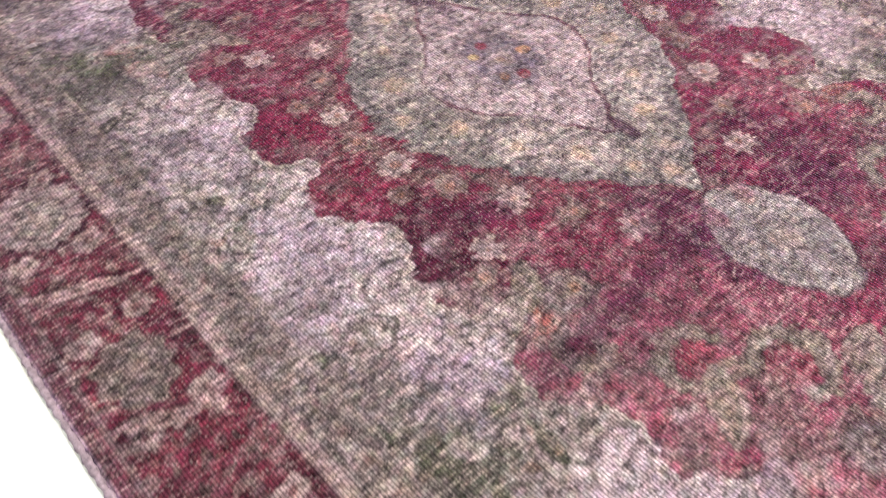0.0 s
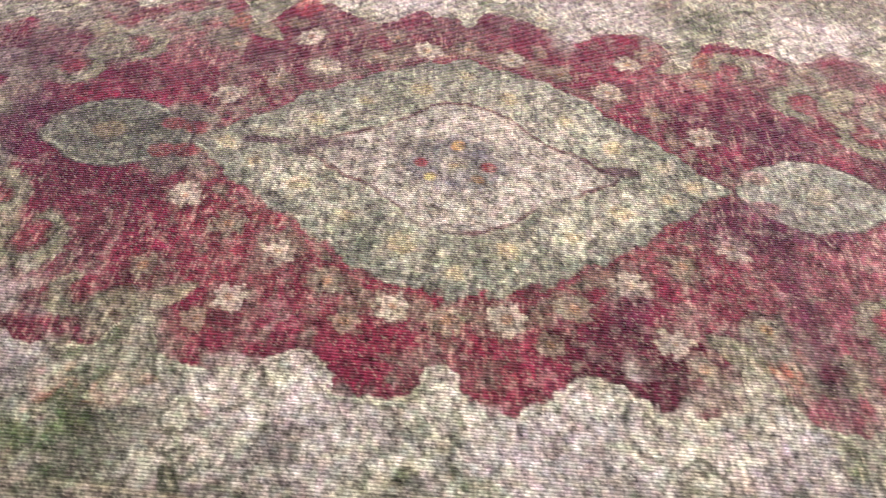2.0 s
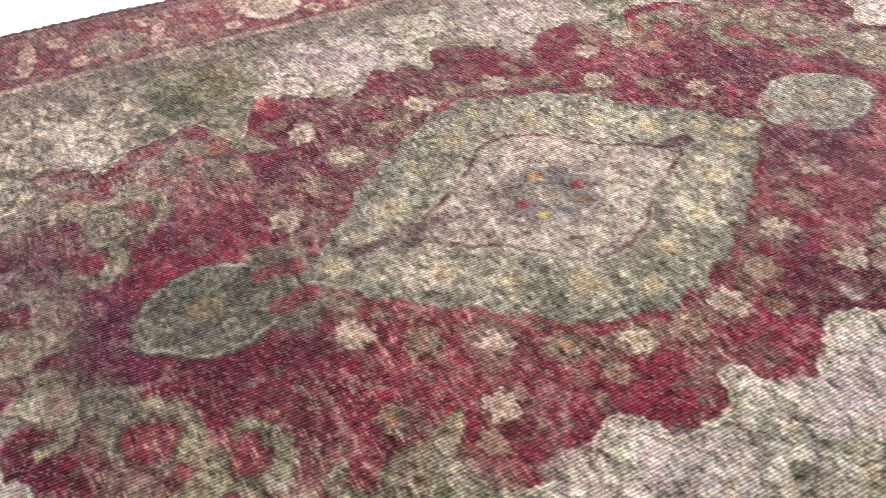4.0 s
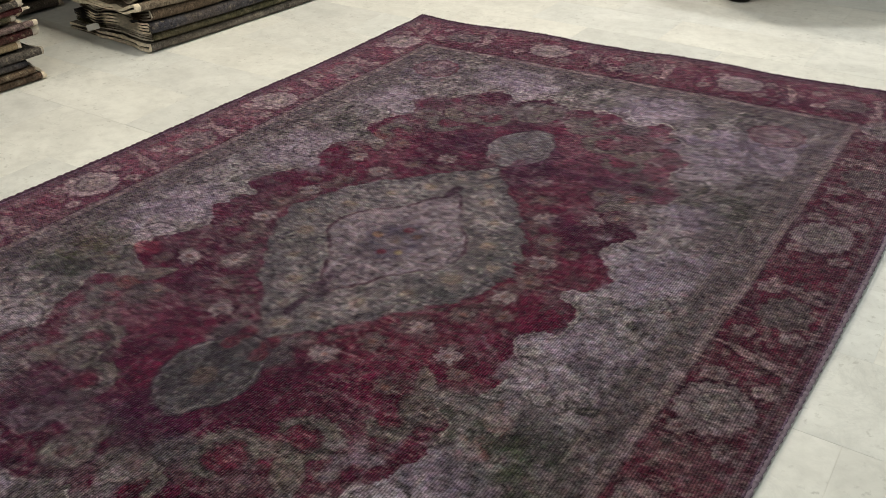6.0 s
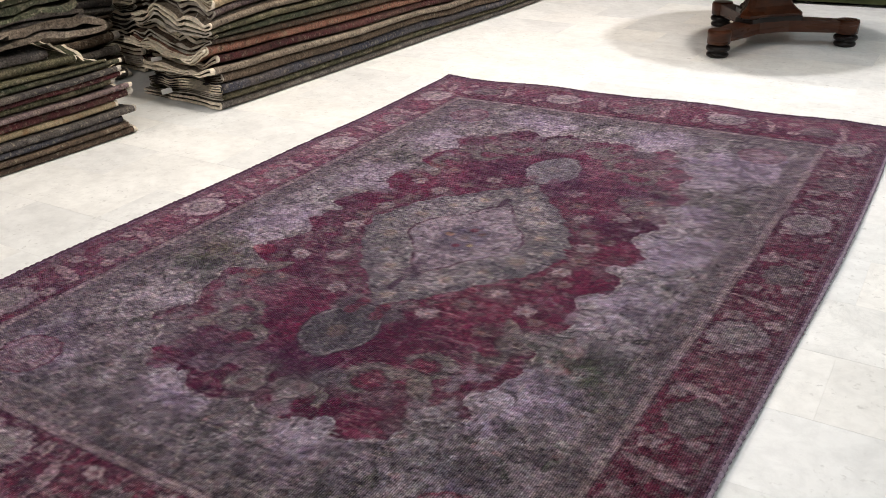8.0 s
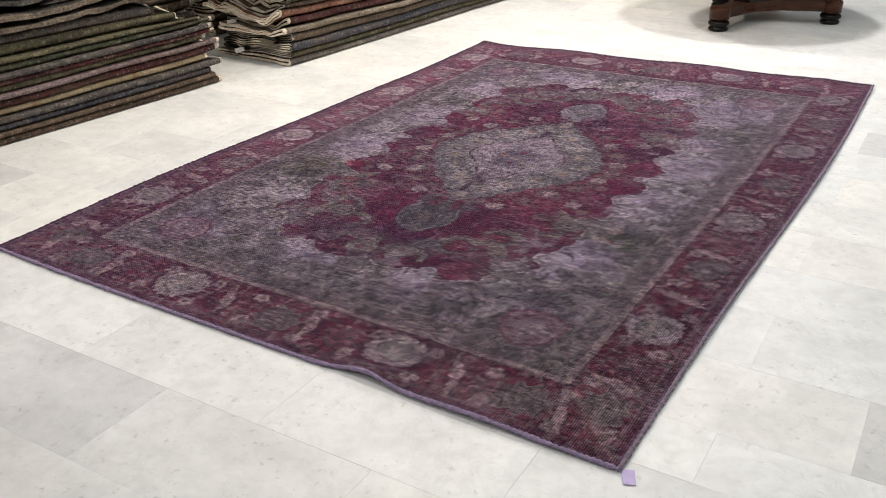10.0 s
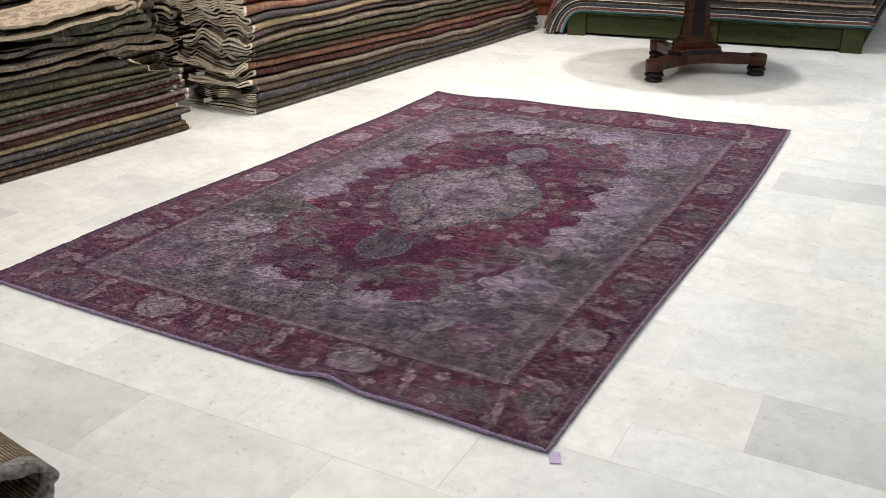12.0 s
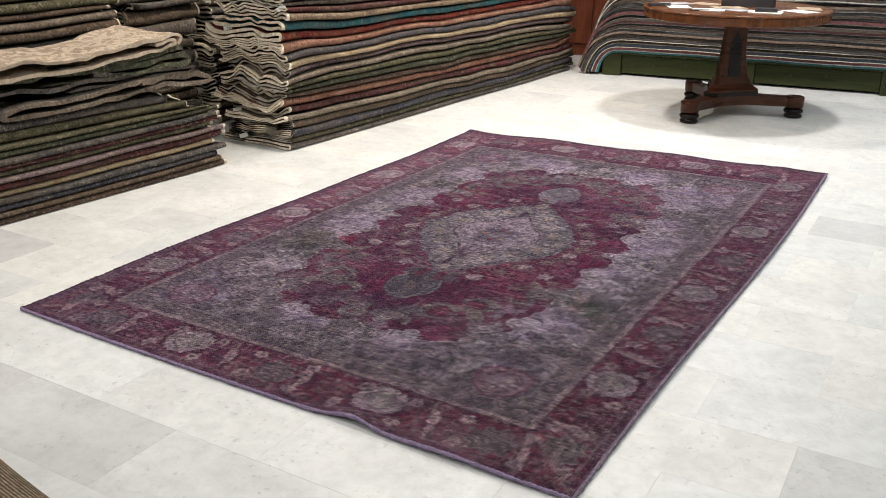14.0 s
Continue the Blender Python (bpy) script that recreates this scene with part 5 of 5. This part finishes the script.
PLATFORM = pose(0.0, 4.30, 0, 0, 0, 6.2)
wooden_platform(PLATFORM)
LAYERS = ["teal", "grey", "wine", "cream", "navy", "taupe", "umber", "cream", "charcoal", "grey", "umber", "taupe", "brown", "charcoal", "grey", "umber", "taupe", "charcoal", "grey", "wine", "umber", "grey", "charcoal", "taupe", "wine", "charcoal", "umber", "taupe", "charcoal", "grey", "umber", "brown", "charcoal", "taupe", "grey", "umber", "navy", "grey", "charcoal", "brown", "taupe", "umber"]
EDGES = {}
for wool_name in ("teal", "cream", "red", "navy", "taupe", "umber", "charcoal", "grey", "brown", "wine"):
    r, g, b = {"teal": (0.05, 0.15, 0.17), "cream": (0.58, 0.53, 0.44), "red": (0.20, 0.06, 0.07), "navy": (0.034, 0.042, 0.056), "taupe": (0.34, 0.31, 0.27), "umber": (0.085, 0.068, 0.058), "charcoal": (0.070, 0.070, 0.072), "grey": (0.42, 0.41, 0.39), "brown": (0.20, 0.15, 0.12), "wine": (0.130, 0.060, 0.064)}[wool_name]
    EDGES[wool_name] = plain(wool_name + "_cut_edge", (r, g, b), 0.95, 0.4, 40.0, bump=0.6)


def draped_rug(k, wool, base, thick):
    """A flat carpet that lies on the platform and bends down over its end to the floor."""
    rnd = random.Random(900 + k)
    out = base - 0.205
    path = [(1.30 + rnd.uniform(-0.03, 0.02), base)]
    bend_x = -1.0 + 0.30 * out
    path += [(x, base) for x in np.linspace(1.2, bend_x, 22)]
    if out < 0.17:
        end_x, end_z = -1.175 - out, 0.012 + 0.02 * rnd.random()
    else:
        end_x, end_z = -1.345 + 0.34 * (out - 0.17), 0.02 + 0.92 * (out - 0.17) + rnd.uniform(-0.02, 0.05)
    knee = (bend_x * 0.22 + end_x * 0.78, base)
    for s in np.linspace(0, 1, 11)[1:]:
        path.append((bend_x * (1 - s) ** 2 + 2 * knee[0] * s * (1 - s) + end_x * s * s, base * (1 - s) ** 2 + 2 * knee[1] * s * (1 - s) + end_z * s * s))
    path = np.array(path)
    tang = np.gradient(path, axis=0)
    tang /= np.linalg.norm(tang, axis=1)[:, None]
    norm = np.stack([tang[:, 1], -tang[:, 0]], 1)
    verts, faces, mats = [], [], []
    y0 = -0.040 + rnd.uniform(-0.030, 0.030)
    stations = (y0, y0 + 0.02, 0.4, 0.9, 1.4, 2.05)
    m = len(path)
    for y in stations:
        for side in (-0.46, 0.46):
            for (px, pz), (ox, oz) in zip(path, norm):
                bend = 0.010 * (vnoise(px, base, 0.30, 0.12, 301) - 0.5) + 0.006 * (vnoise(px, base, 0.09, 0.06, 303) - 0.5)
                curl = 0.018 * (vnoise(px, base * 4, 0.25, 0.08, 305 + k) - 0.5) if y < 0.1 else 0.0
                wide = max(0.0, float(px)) / 1.3 * max(0.0, y) * math.tan(radians(SKEW))
                verts.append((float(px + ox * side * thick) + wide, float(y + curl), float(max(0.002, pz + oz * side * thick + bend))))
    for j in range(len(stations) - 1):
        for side in (0, 1):
            o, p = (2 * j + side) * m, (2 * j + 2 + side) * m
            for a in range(m - 1):
                faces.append((o + a, o + a + 1, p + a + 1, p + a) if side else (o + a + 1, o + a, p + a, p + a + 1))
                mats.append(0)
        o, p = 2 * j * m, (2 * j + 2) * m
        for a in (0, m - 1):
            faces.append((o + a, o + m + a, p + m + a, p + a))
            mats.append(1)
    for j in (0, len(stations) - 1):
        o = 2 * j * m
        for a in range(m - 1):
            faces.append((o + a, o + a + 1, o + m + a + 1, o + m + a))
            mats.append(1)
    me = bpy.data.meshes.new("flat_rug")
    me.from_pydata(verts, [], faces)
    me.materials.append(WOOL[wool])
    me.materials.append(EDGES[wool])
    me.polygons.foreach_set("material_index", mats)
    me.update()
    bm = bmesh.new()
    bm.from_mesh(me)
    bmesh.ops.recalc_face_normals(bm, faces=bm.faces)
    bm.to_mesh(me)
    bm.free()
    ob = new("flat_rug", me)
    ob.matrix_world = PLATFORM
    return tagged(ob, WORDS[wool] + " carpet lying flat, hanging over the platform", "carpet", "pile of flat carpets")


z = 0.205
for k, wool in enumerate(LAYERS):
    t = random.Random(700 + k).uniform(0.006, 0.010) if wool in ("cream", "grey", "taupe") else random.Random(700 + k).uniform(0.014, 0.025)
    draped_rug(k, wool, z + t / 2, t)
    z += t


# ---- pedestal table ----
def pedestal_table(m, turn):
    ob = thing("pedestal_table", m, "round polished mahogany pedestal table on three bun feet", "table")
    part("tabletop", lathe([(0.30, 0.727), (0.622, 0.727), (0.628, 0.730), (0.629, 0.736), (0.625, 0.741), (0.612, 0.7425), (0.55, 0.743)], 96), TOP_WOOD, ob, "walnut veneered top", True)
    part("apron", lathe([(0.54, 0.672), (0.614, 0.672), (0.622, 0.675), (0.6235, 0.680), (0.621, 0.684), (0.6215, 0.722), (0.62, 0.7268), (0.54, 0.7268)], 96), TOP_WOOD, ob, smooth=True)
    # three-sided column that flares at its foot
    bm = bmesh.new()
    rings = []
    for z, r in ((0.170, 0.215), (0.185, 0.212), (0.20, 0.188), (0.225, 0.160), (0.265, 0.136), (0.33, 0.116), (0.45, 0.103), (0.60, 0.098), (0.711, 0.104)):
        ring = []
        for k in range(3):
            for off in (-9, 0, 9):
                a = radians(turn + 120 * k + off * 1.0)
                q = r * (1.0 if off == 0 else 0.985)
                ring.append(bm.verts.new((q * math.cos(a), q * math.sin(a), z)))
            a0, a1 = radians(turn + 120 * k + 9), radians(turn + 120 * (k + 1) - 9)
            for s in (0.25, 0.5, 0.75):
                x = 0.985 * r * (math.cos(a0) * (1 - s) + math.cos(a1) * s)
                y = 0.985 * r * (math.sin(a0) * (1 - s) + math.sin(a1) * s)
                hollow = 1 - 0.10 * math.sin(math.pi * s) * (r > 0.14)
                ring.append(bm.verts.new((x * hollow, y * hollow, z)))
        rings.append(ring)
    n = len(rings[0])
    for a, b in zip(rings, rings[1:]):
        for k in range(n):
            bm.faces.new((a[k], a[(k + 1) % n], b[(k + 1) % n], b[k]))
    bm.faces.new(rings[0][::-1])
    bm.faces.new(rings[-1])
    column = part("column", bm, MAHOGANY, ob)
    # pointed dark panels inlaid in the column's faces
    for k in range(3):
        face = radians(turn + 60 + 120 * k)
        bm = bmesh.new()
        outline = [(-0.048, 0.27), (0.048, 0.27), (0.042, 0.50), (0.028, 0.540), (0.012, 0.560), (0.0, 0.600), (-0.012, 0.560), (-0.028, 0.540), (-0.042, 0.50)]
        rows = []
        for lift in (0.000, 0.005):
            row = []
            for u, z in outline:
                r = 0.130 - (z - 0.28) * 0.088 if z < 0.45 else 0.115 - (z - 0.45) * 0.033
                d = r * 0.985 * 0.5 + 0.0035 + lift + (0.012 if z < 0.3 else 0.0)
                row.append(bm.verts.new((d * math.cos(face) - u * math.sin(face), d * math.sin(face) + u * math.cos(face), z)))
            rows.append(row)
        for a in range(len(outline)):
            b = (a + 1) % len(outline)
            bm.faces.new((rows[0][a], rows[0][b], rows[1][b], rows[1][a]))
        bm.faces.new(rows[1])
        part("inlay", bm, EBONY, column, "pointed black inlay panel")
    # dark plinth and three-armed foot plate
    def tri(z0, z1, reach, waist, half):
        bm = bmesh.new()
        pts = []
        for k in range(3):
            a = radians(turn + 120 * k)
            c, s = math.cos(a), math.sin(a)
            pts += [(reach * c + half * s, reach * s - half * c), (reach * c - half * s, reach * s + half * c)]
            a0, a1 = a, radians(turn + 120 * (k + 1))
            for t in (0.25, 0.5, 0.75):
                p0 = (reach * c - half * s, reach * s + half * c)
                p1 = (reach * math.cos(a1) + half * math.sin(a1), reach * math.sin(a1) - half * math.cos(a1))
                bx, by = p0[0] * (1 - t) + p1[0] * t, p0[1] * (1 - t) + p1[1] * t
                mid = math.hypot(bx, by)
                want = mid + (waist - mid) * math.sin(math.pi * t) ** 0.6
                pts.append((bx / mid * want, by / mid * want))
        low = [bm.verts.new((x, y, z0)) for x, y in pts]
        high = [bm.verts.new((x * 0.99, y * 0.99, z1)) for x, y in pts]
        for k in range(len(pts)):
            j = (k + 1) % len(pts)
            bm.faces.new((low[k], low[j], high[j], high[k]))
        bm.faces.new(low[::-1])
        bm.faces.new(high)
        return bm
    part("plinth", tri(0.145, 0.171, 0.215, 0.135, 0.055), EBONY, ob, "black moulded plinth")
    part("base", tri(0.080, 0.145, 0.455, 0.125, 0.038), MAHOGANY, ob)
    for k in range(3):
        a = radians(turn + 120 * k)
        at = (0.465 * math.cos(a), 0.465 * math.sin(a))
        foot = part("foot", lathe([(0.055, 0.072), (0.063, 0.076), (0.065, 0.136), (0.061, 0.149), (0.03, 0.151)], 32, at), MAHOGANY, ob, smooth=True)
        part("bun", lathe([(0.045, 0.0), (0.056, 0.003), (0.062, 0.013), (0.058, 0.023), (0.051, 0.027), (0.051, 0.031), (0.063, 0.039), (0.067, 0.050), (0.061, 0.062), (0.050, 0.068), (0.04, 0.0725)], 32, at), EBONY, foot, "turned black bun foot", True)
    return ob


TABLE = (0.205, 3.105)
pedestal_table(pose(*TABLE, 0), 254.0)


# ---- papers and cards on the table ----
def sheet(name, x, y, w, d, turn, mat, label, category, thick=0.0015, lift=0.0):
    ob = part(name, box(-w / 2, w / 2, -d / 2, d / 2, 0, thick, min(0.0004, thick / 4)), mat)
    ob.matrix_world = pose(TABLE[0] + x, TABLE[1] + y, 0.743 + lift, 0, 0, turn)
    return tagged(ob, label, category, "papers on the table")


sheet("leaflet", -0.34, -0.22, 0.15, 0.21, 25, PAPER, "white printed leaflet lying on the table top", "leaflet")
sheet("leaflet", -0.42, 0.00, 0.15, 0.21, -50, GREY_PRINT, "grey printed leaflet lying on the table top", "leaflet")
sheet("leaflet", -0.22, 0.08, 0.15, 0.21, 70, TAN_PRINT, "tan printed leaflet lying on the table top", "leaflet")
sheet("brochure", -0.10, -0.34, 0.21, 0.15, 12, PAPER, "open white brochure lying on the table top", "brochure", 0.004)
sheet("brochure", 0.04, -0.24, 0.21, 0.15, -18, GREY_PRINT, "grey folded brochure lying on the table top", "brochure", 0.003)
sheet("brochure", -0.02, -0.12, 0.21, 0.15, 35, TAN_PRINT, "tan folded brochure lying on the table top", "brochure", 0.003)
sheet("leaflet", 0.44, -0.10, 0.15, 0.21, 60, PAPER, "white printed leaflet lying on the table top", "leaflet")
sheet("leaflet", 0.46, 0.12, 0.15, 0.21, 15, TAN_PRINT, "tan printed leaflet lying on the table top", "leaflet")
sheet("magazine", 0.26, -0.30, 0.21, 0.15, 5, PAPER, "white magazine lying on the table top", "magazine", 0.006)
sheet("notebook", 0.26, -0.29, 0.14, 0.09, 10, BLACK_PRINT, "small black notebook on a magazine", "notebook", 0.022, 0.0065)
sheet("glasses_case", -0.47, -0.24, 0.15, 0.05, 40, BLACK_PRINT, "slim black case near the table's edge", "case", 0.018)
sheet("pen", -0.14, -0.42, 0.14, 0.009, 28, BLACK_PRINT, "black pen lying on the table top", "pen", 0.009)
sheet("display_box", 0.06, 0.10, 0.34, 0.16, 2, BLACK_PRINT, "black box standing on the middle of the table", "box", 0.13)

# stacked carpets along the far wall
stack(pose(1.40, 6.75, 0, 0, 0, -90), ["umber", "brown", "charcoal", "umber", "wine", "brown", "taupe", "umber", "charcoal", "brown", "umber", "grey", "wine", "umber", "brown", "charcoal", "taupe", "umber"], 2.4, 0.5, 0.05, "stack of folded carpets along the far wall", 19, stations=12)

# ---- corner behind the long stack ----
cab = thing("wooden_cabinet", pose(-1.62, 5.15, 0, 0, 0, 4), "tall red-brown wooden cabinet behind the stacks", "cabinet")
part("body", box(-0.42, 0.42, 0, 0.45, 0.08, 1.9, 0.006), RED_WOOD, cab)
part("plinth", box(-0.43, 0.43, -0.01, 0.44, 0, 0.078, 0.004), RED_WOOD, cab)
for dx in (-0.40, 0.01):
    part("door", box(dx, dx + 0.39, -0.022, -0.002, 0.12, 1.86, 0.004), RED_WOOD, cab)
bm = bmesh.new()
bmesh.ops.create_icosphere(bm, subdivisions=3, radius=0.06)
for v in bm.verts:
    v.co *= 1 + 0.45 * noise.noise(v.co * 22)
    v.co.z *= 1.1
bag = part("paper_bag", bm, PAPER)
bag.matrix_world = pose(-1.36, 4.62, 0.066)
tagged(bag, "crumpled white paper bag on the floor between stacks", "bag")


# ---- marble floor: staggered tiles ----
floor = tagged(part("floor", box(X0, X1, Y0, Y1, -0.06, -0.0012), GROUT), "white and grey marble tiled shop floor", "floor", kind="structure")
TW, TD, GAP = 0.61, 0.3045, 0.0004
tile_bm = bmesh.new()
w, d, c = TW / 2 - GAP / 2, TD / 2 - GAP / 2, 0.0003
low = [tile_bm.verts.new((sx * w, sy * d, -0.0045)) for sx, sy in ((-1, -1), (1, -1), (1, 1), (-1, 1))]
mid = [tile_bm.verts.new((sx * w, sy * d, -c)) for sx, sy in ((-1, -1), (1, -1), (1, 1), (-1, 1))]
up = [tile_bm.verts.new((sx * (w - c), sy * (d - c), 0)) for sx, sy in ((-1, -1), (1, -1), (1, 1), (-1, 1))]
for a, b in ((low, mid), (mid, up)):
    for k in range(4):
        tile_bm.faces.new((a[k], a[(k + 1) % 4], b[(k + 1) % 4], b[k]))
tile_bm.faces.new(up)
TILE = mesh_of("tile", tile_bm, MARBLE)
TILE_GREY = TILE.copy()
TILE_GREY.materials[0] = MARBLE_GREY
TILE_CUT = TILE.copy()
CUT = 0.1945
TILE_CUT.transform(Matrix.Diagonal((1, CUT / TD, 1, 1)))
# places of the greyer stones, by a point on each
GREY_STONES = ((-0.3, -2.1), (-0.9, -2.1), (-1.6, -1.3), (1.78, -1.3), (1.55, 0.82), (1.95, 2.05), (2.2, 0.2), (2.4, -1.9))
rest_v, rest_f = [], []
shape = [tuple(v.co) for v in TILE.vertices]
polys = [tuple(p.vertices) for p in TILE.polygons]
tile_rng = random.Random(12)
ROWS = []  # middle of each row, its depth and whether its joints are shifted
for row in range(-5, 24):
    ROWS.append((0.057 + (row + 0.5) * TD, TD, row % 2))
edge_y = 0.057 - 5 * TD
ROWS.append((edge_y - CUT / 2, CUT, 0))
for row in range(14):
    ROWS.append((edge_y - CUT - (row + 0.5) * TD, TD, row % 2 == 0))
for y, deep, odd in ROWS:
    if not Y0 + deep / 2 < y < Y1 - deep / 2:
        continue
    for k in range(-10, 9):
        x = (1.475 if odd else 1.19) + (k + 0.5) * TW
        if not X0 + TW / 2 < x < X1 - TW / 2:
            continue
        if -2.5 < x < 3.0 and -3.4 < y < 5.2:
            grey = any(abs(x - gx) < TW / 2 and abs(y - gy) < deep / 2 for gx, gy in GREY_STONES)
            ob = new("tile", TILE_CUT if deep < TD else TILE_GREY if grey else TILE)
            ob.parent = floor
            ob.location = (x, y, tile_rng.uniform(-0.0003, 0.0003))
        else:
            o = len(rest_v)
            rest_v += [(vx + x, vy * deep / TD + y, vz) for vx, vy, vz in shape]
            rest_f += [tuple(o + i for i in p) for p in polys]
me = bpy.data.meshes.new("tile_rest")
me.from_pydata(rest_v, [], rest_f)
me.materials.append(MARBLE_REST)
rest = new("tile_rest", me)
rest.parent = floor
tagged(rest, "marble tiles towards the walls", kind="stuff")
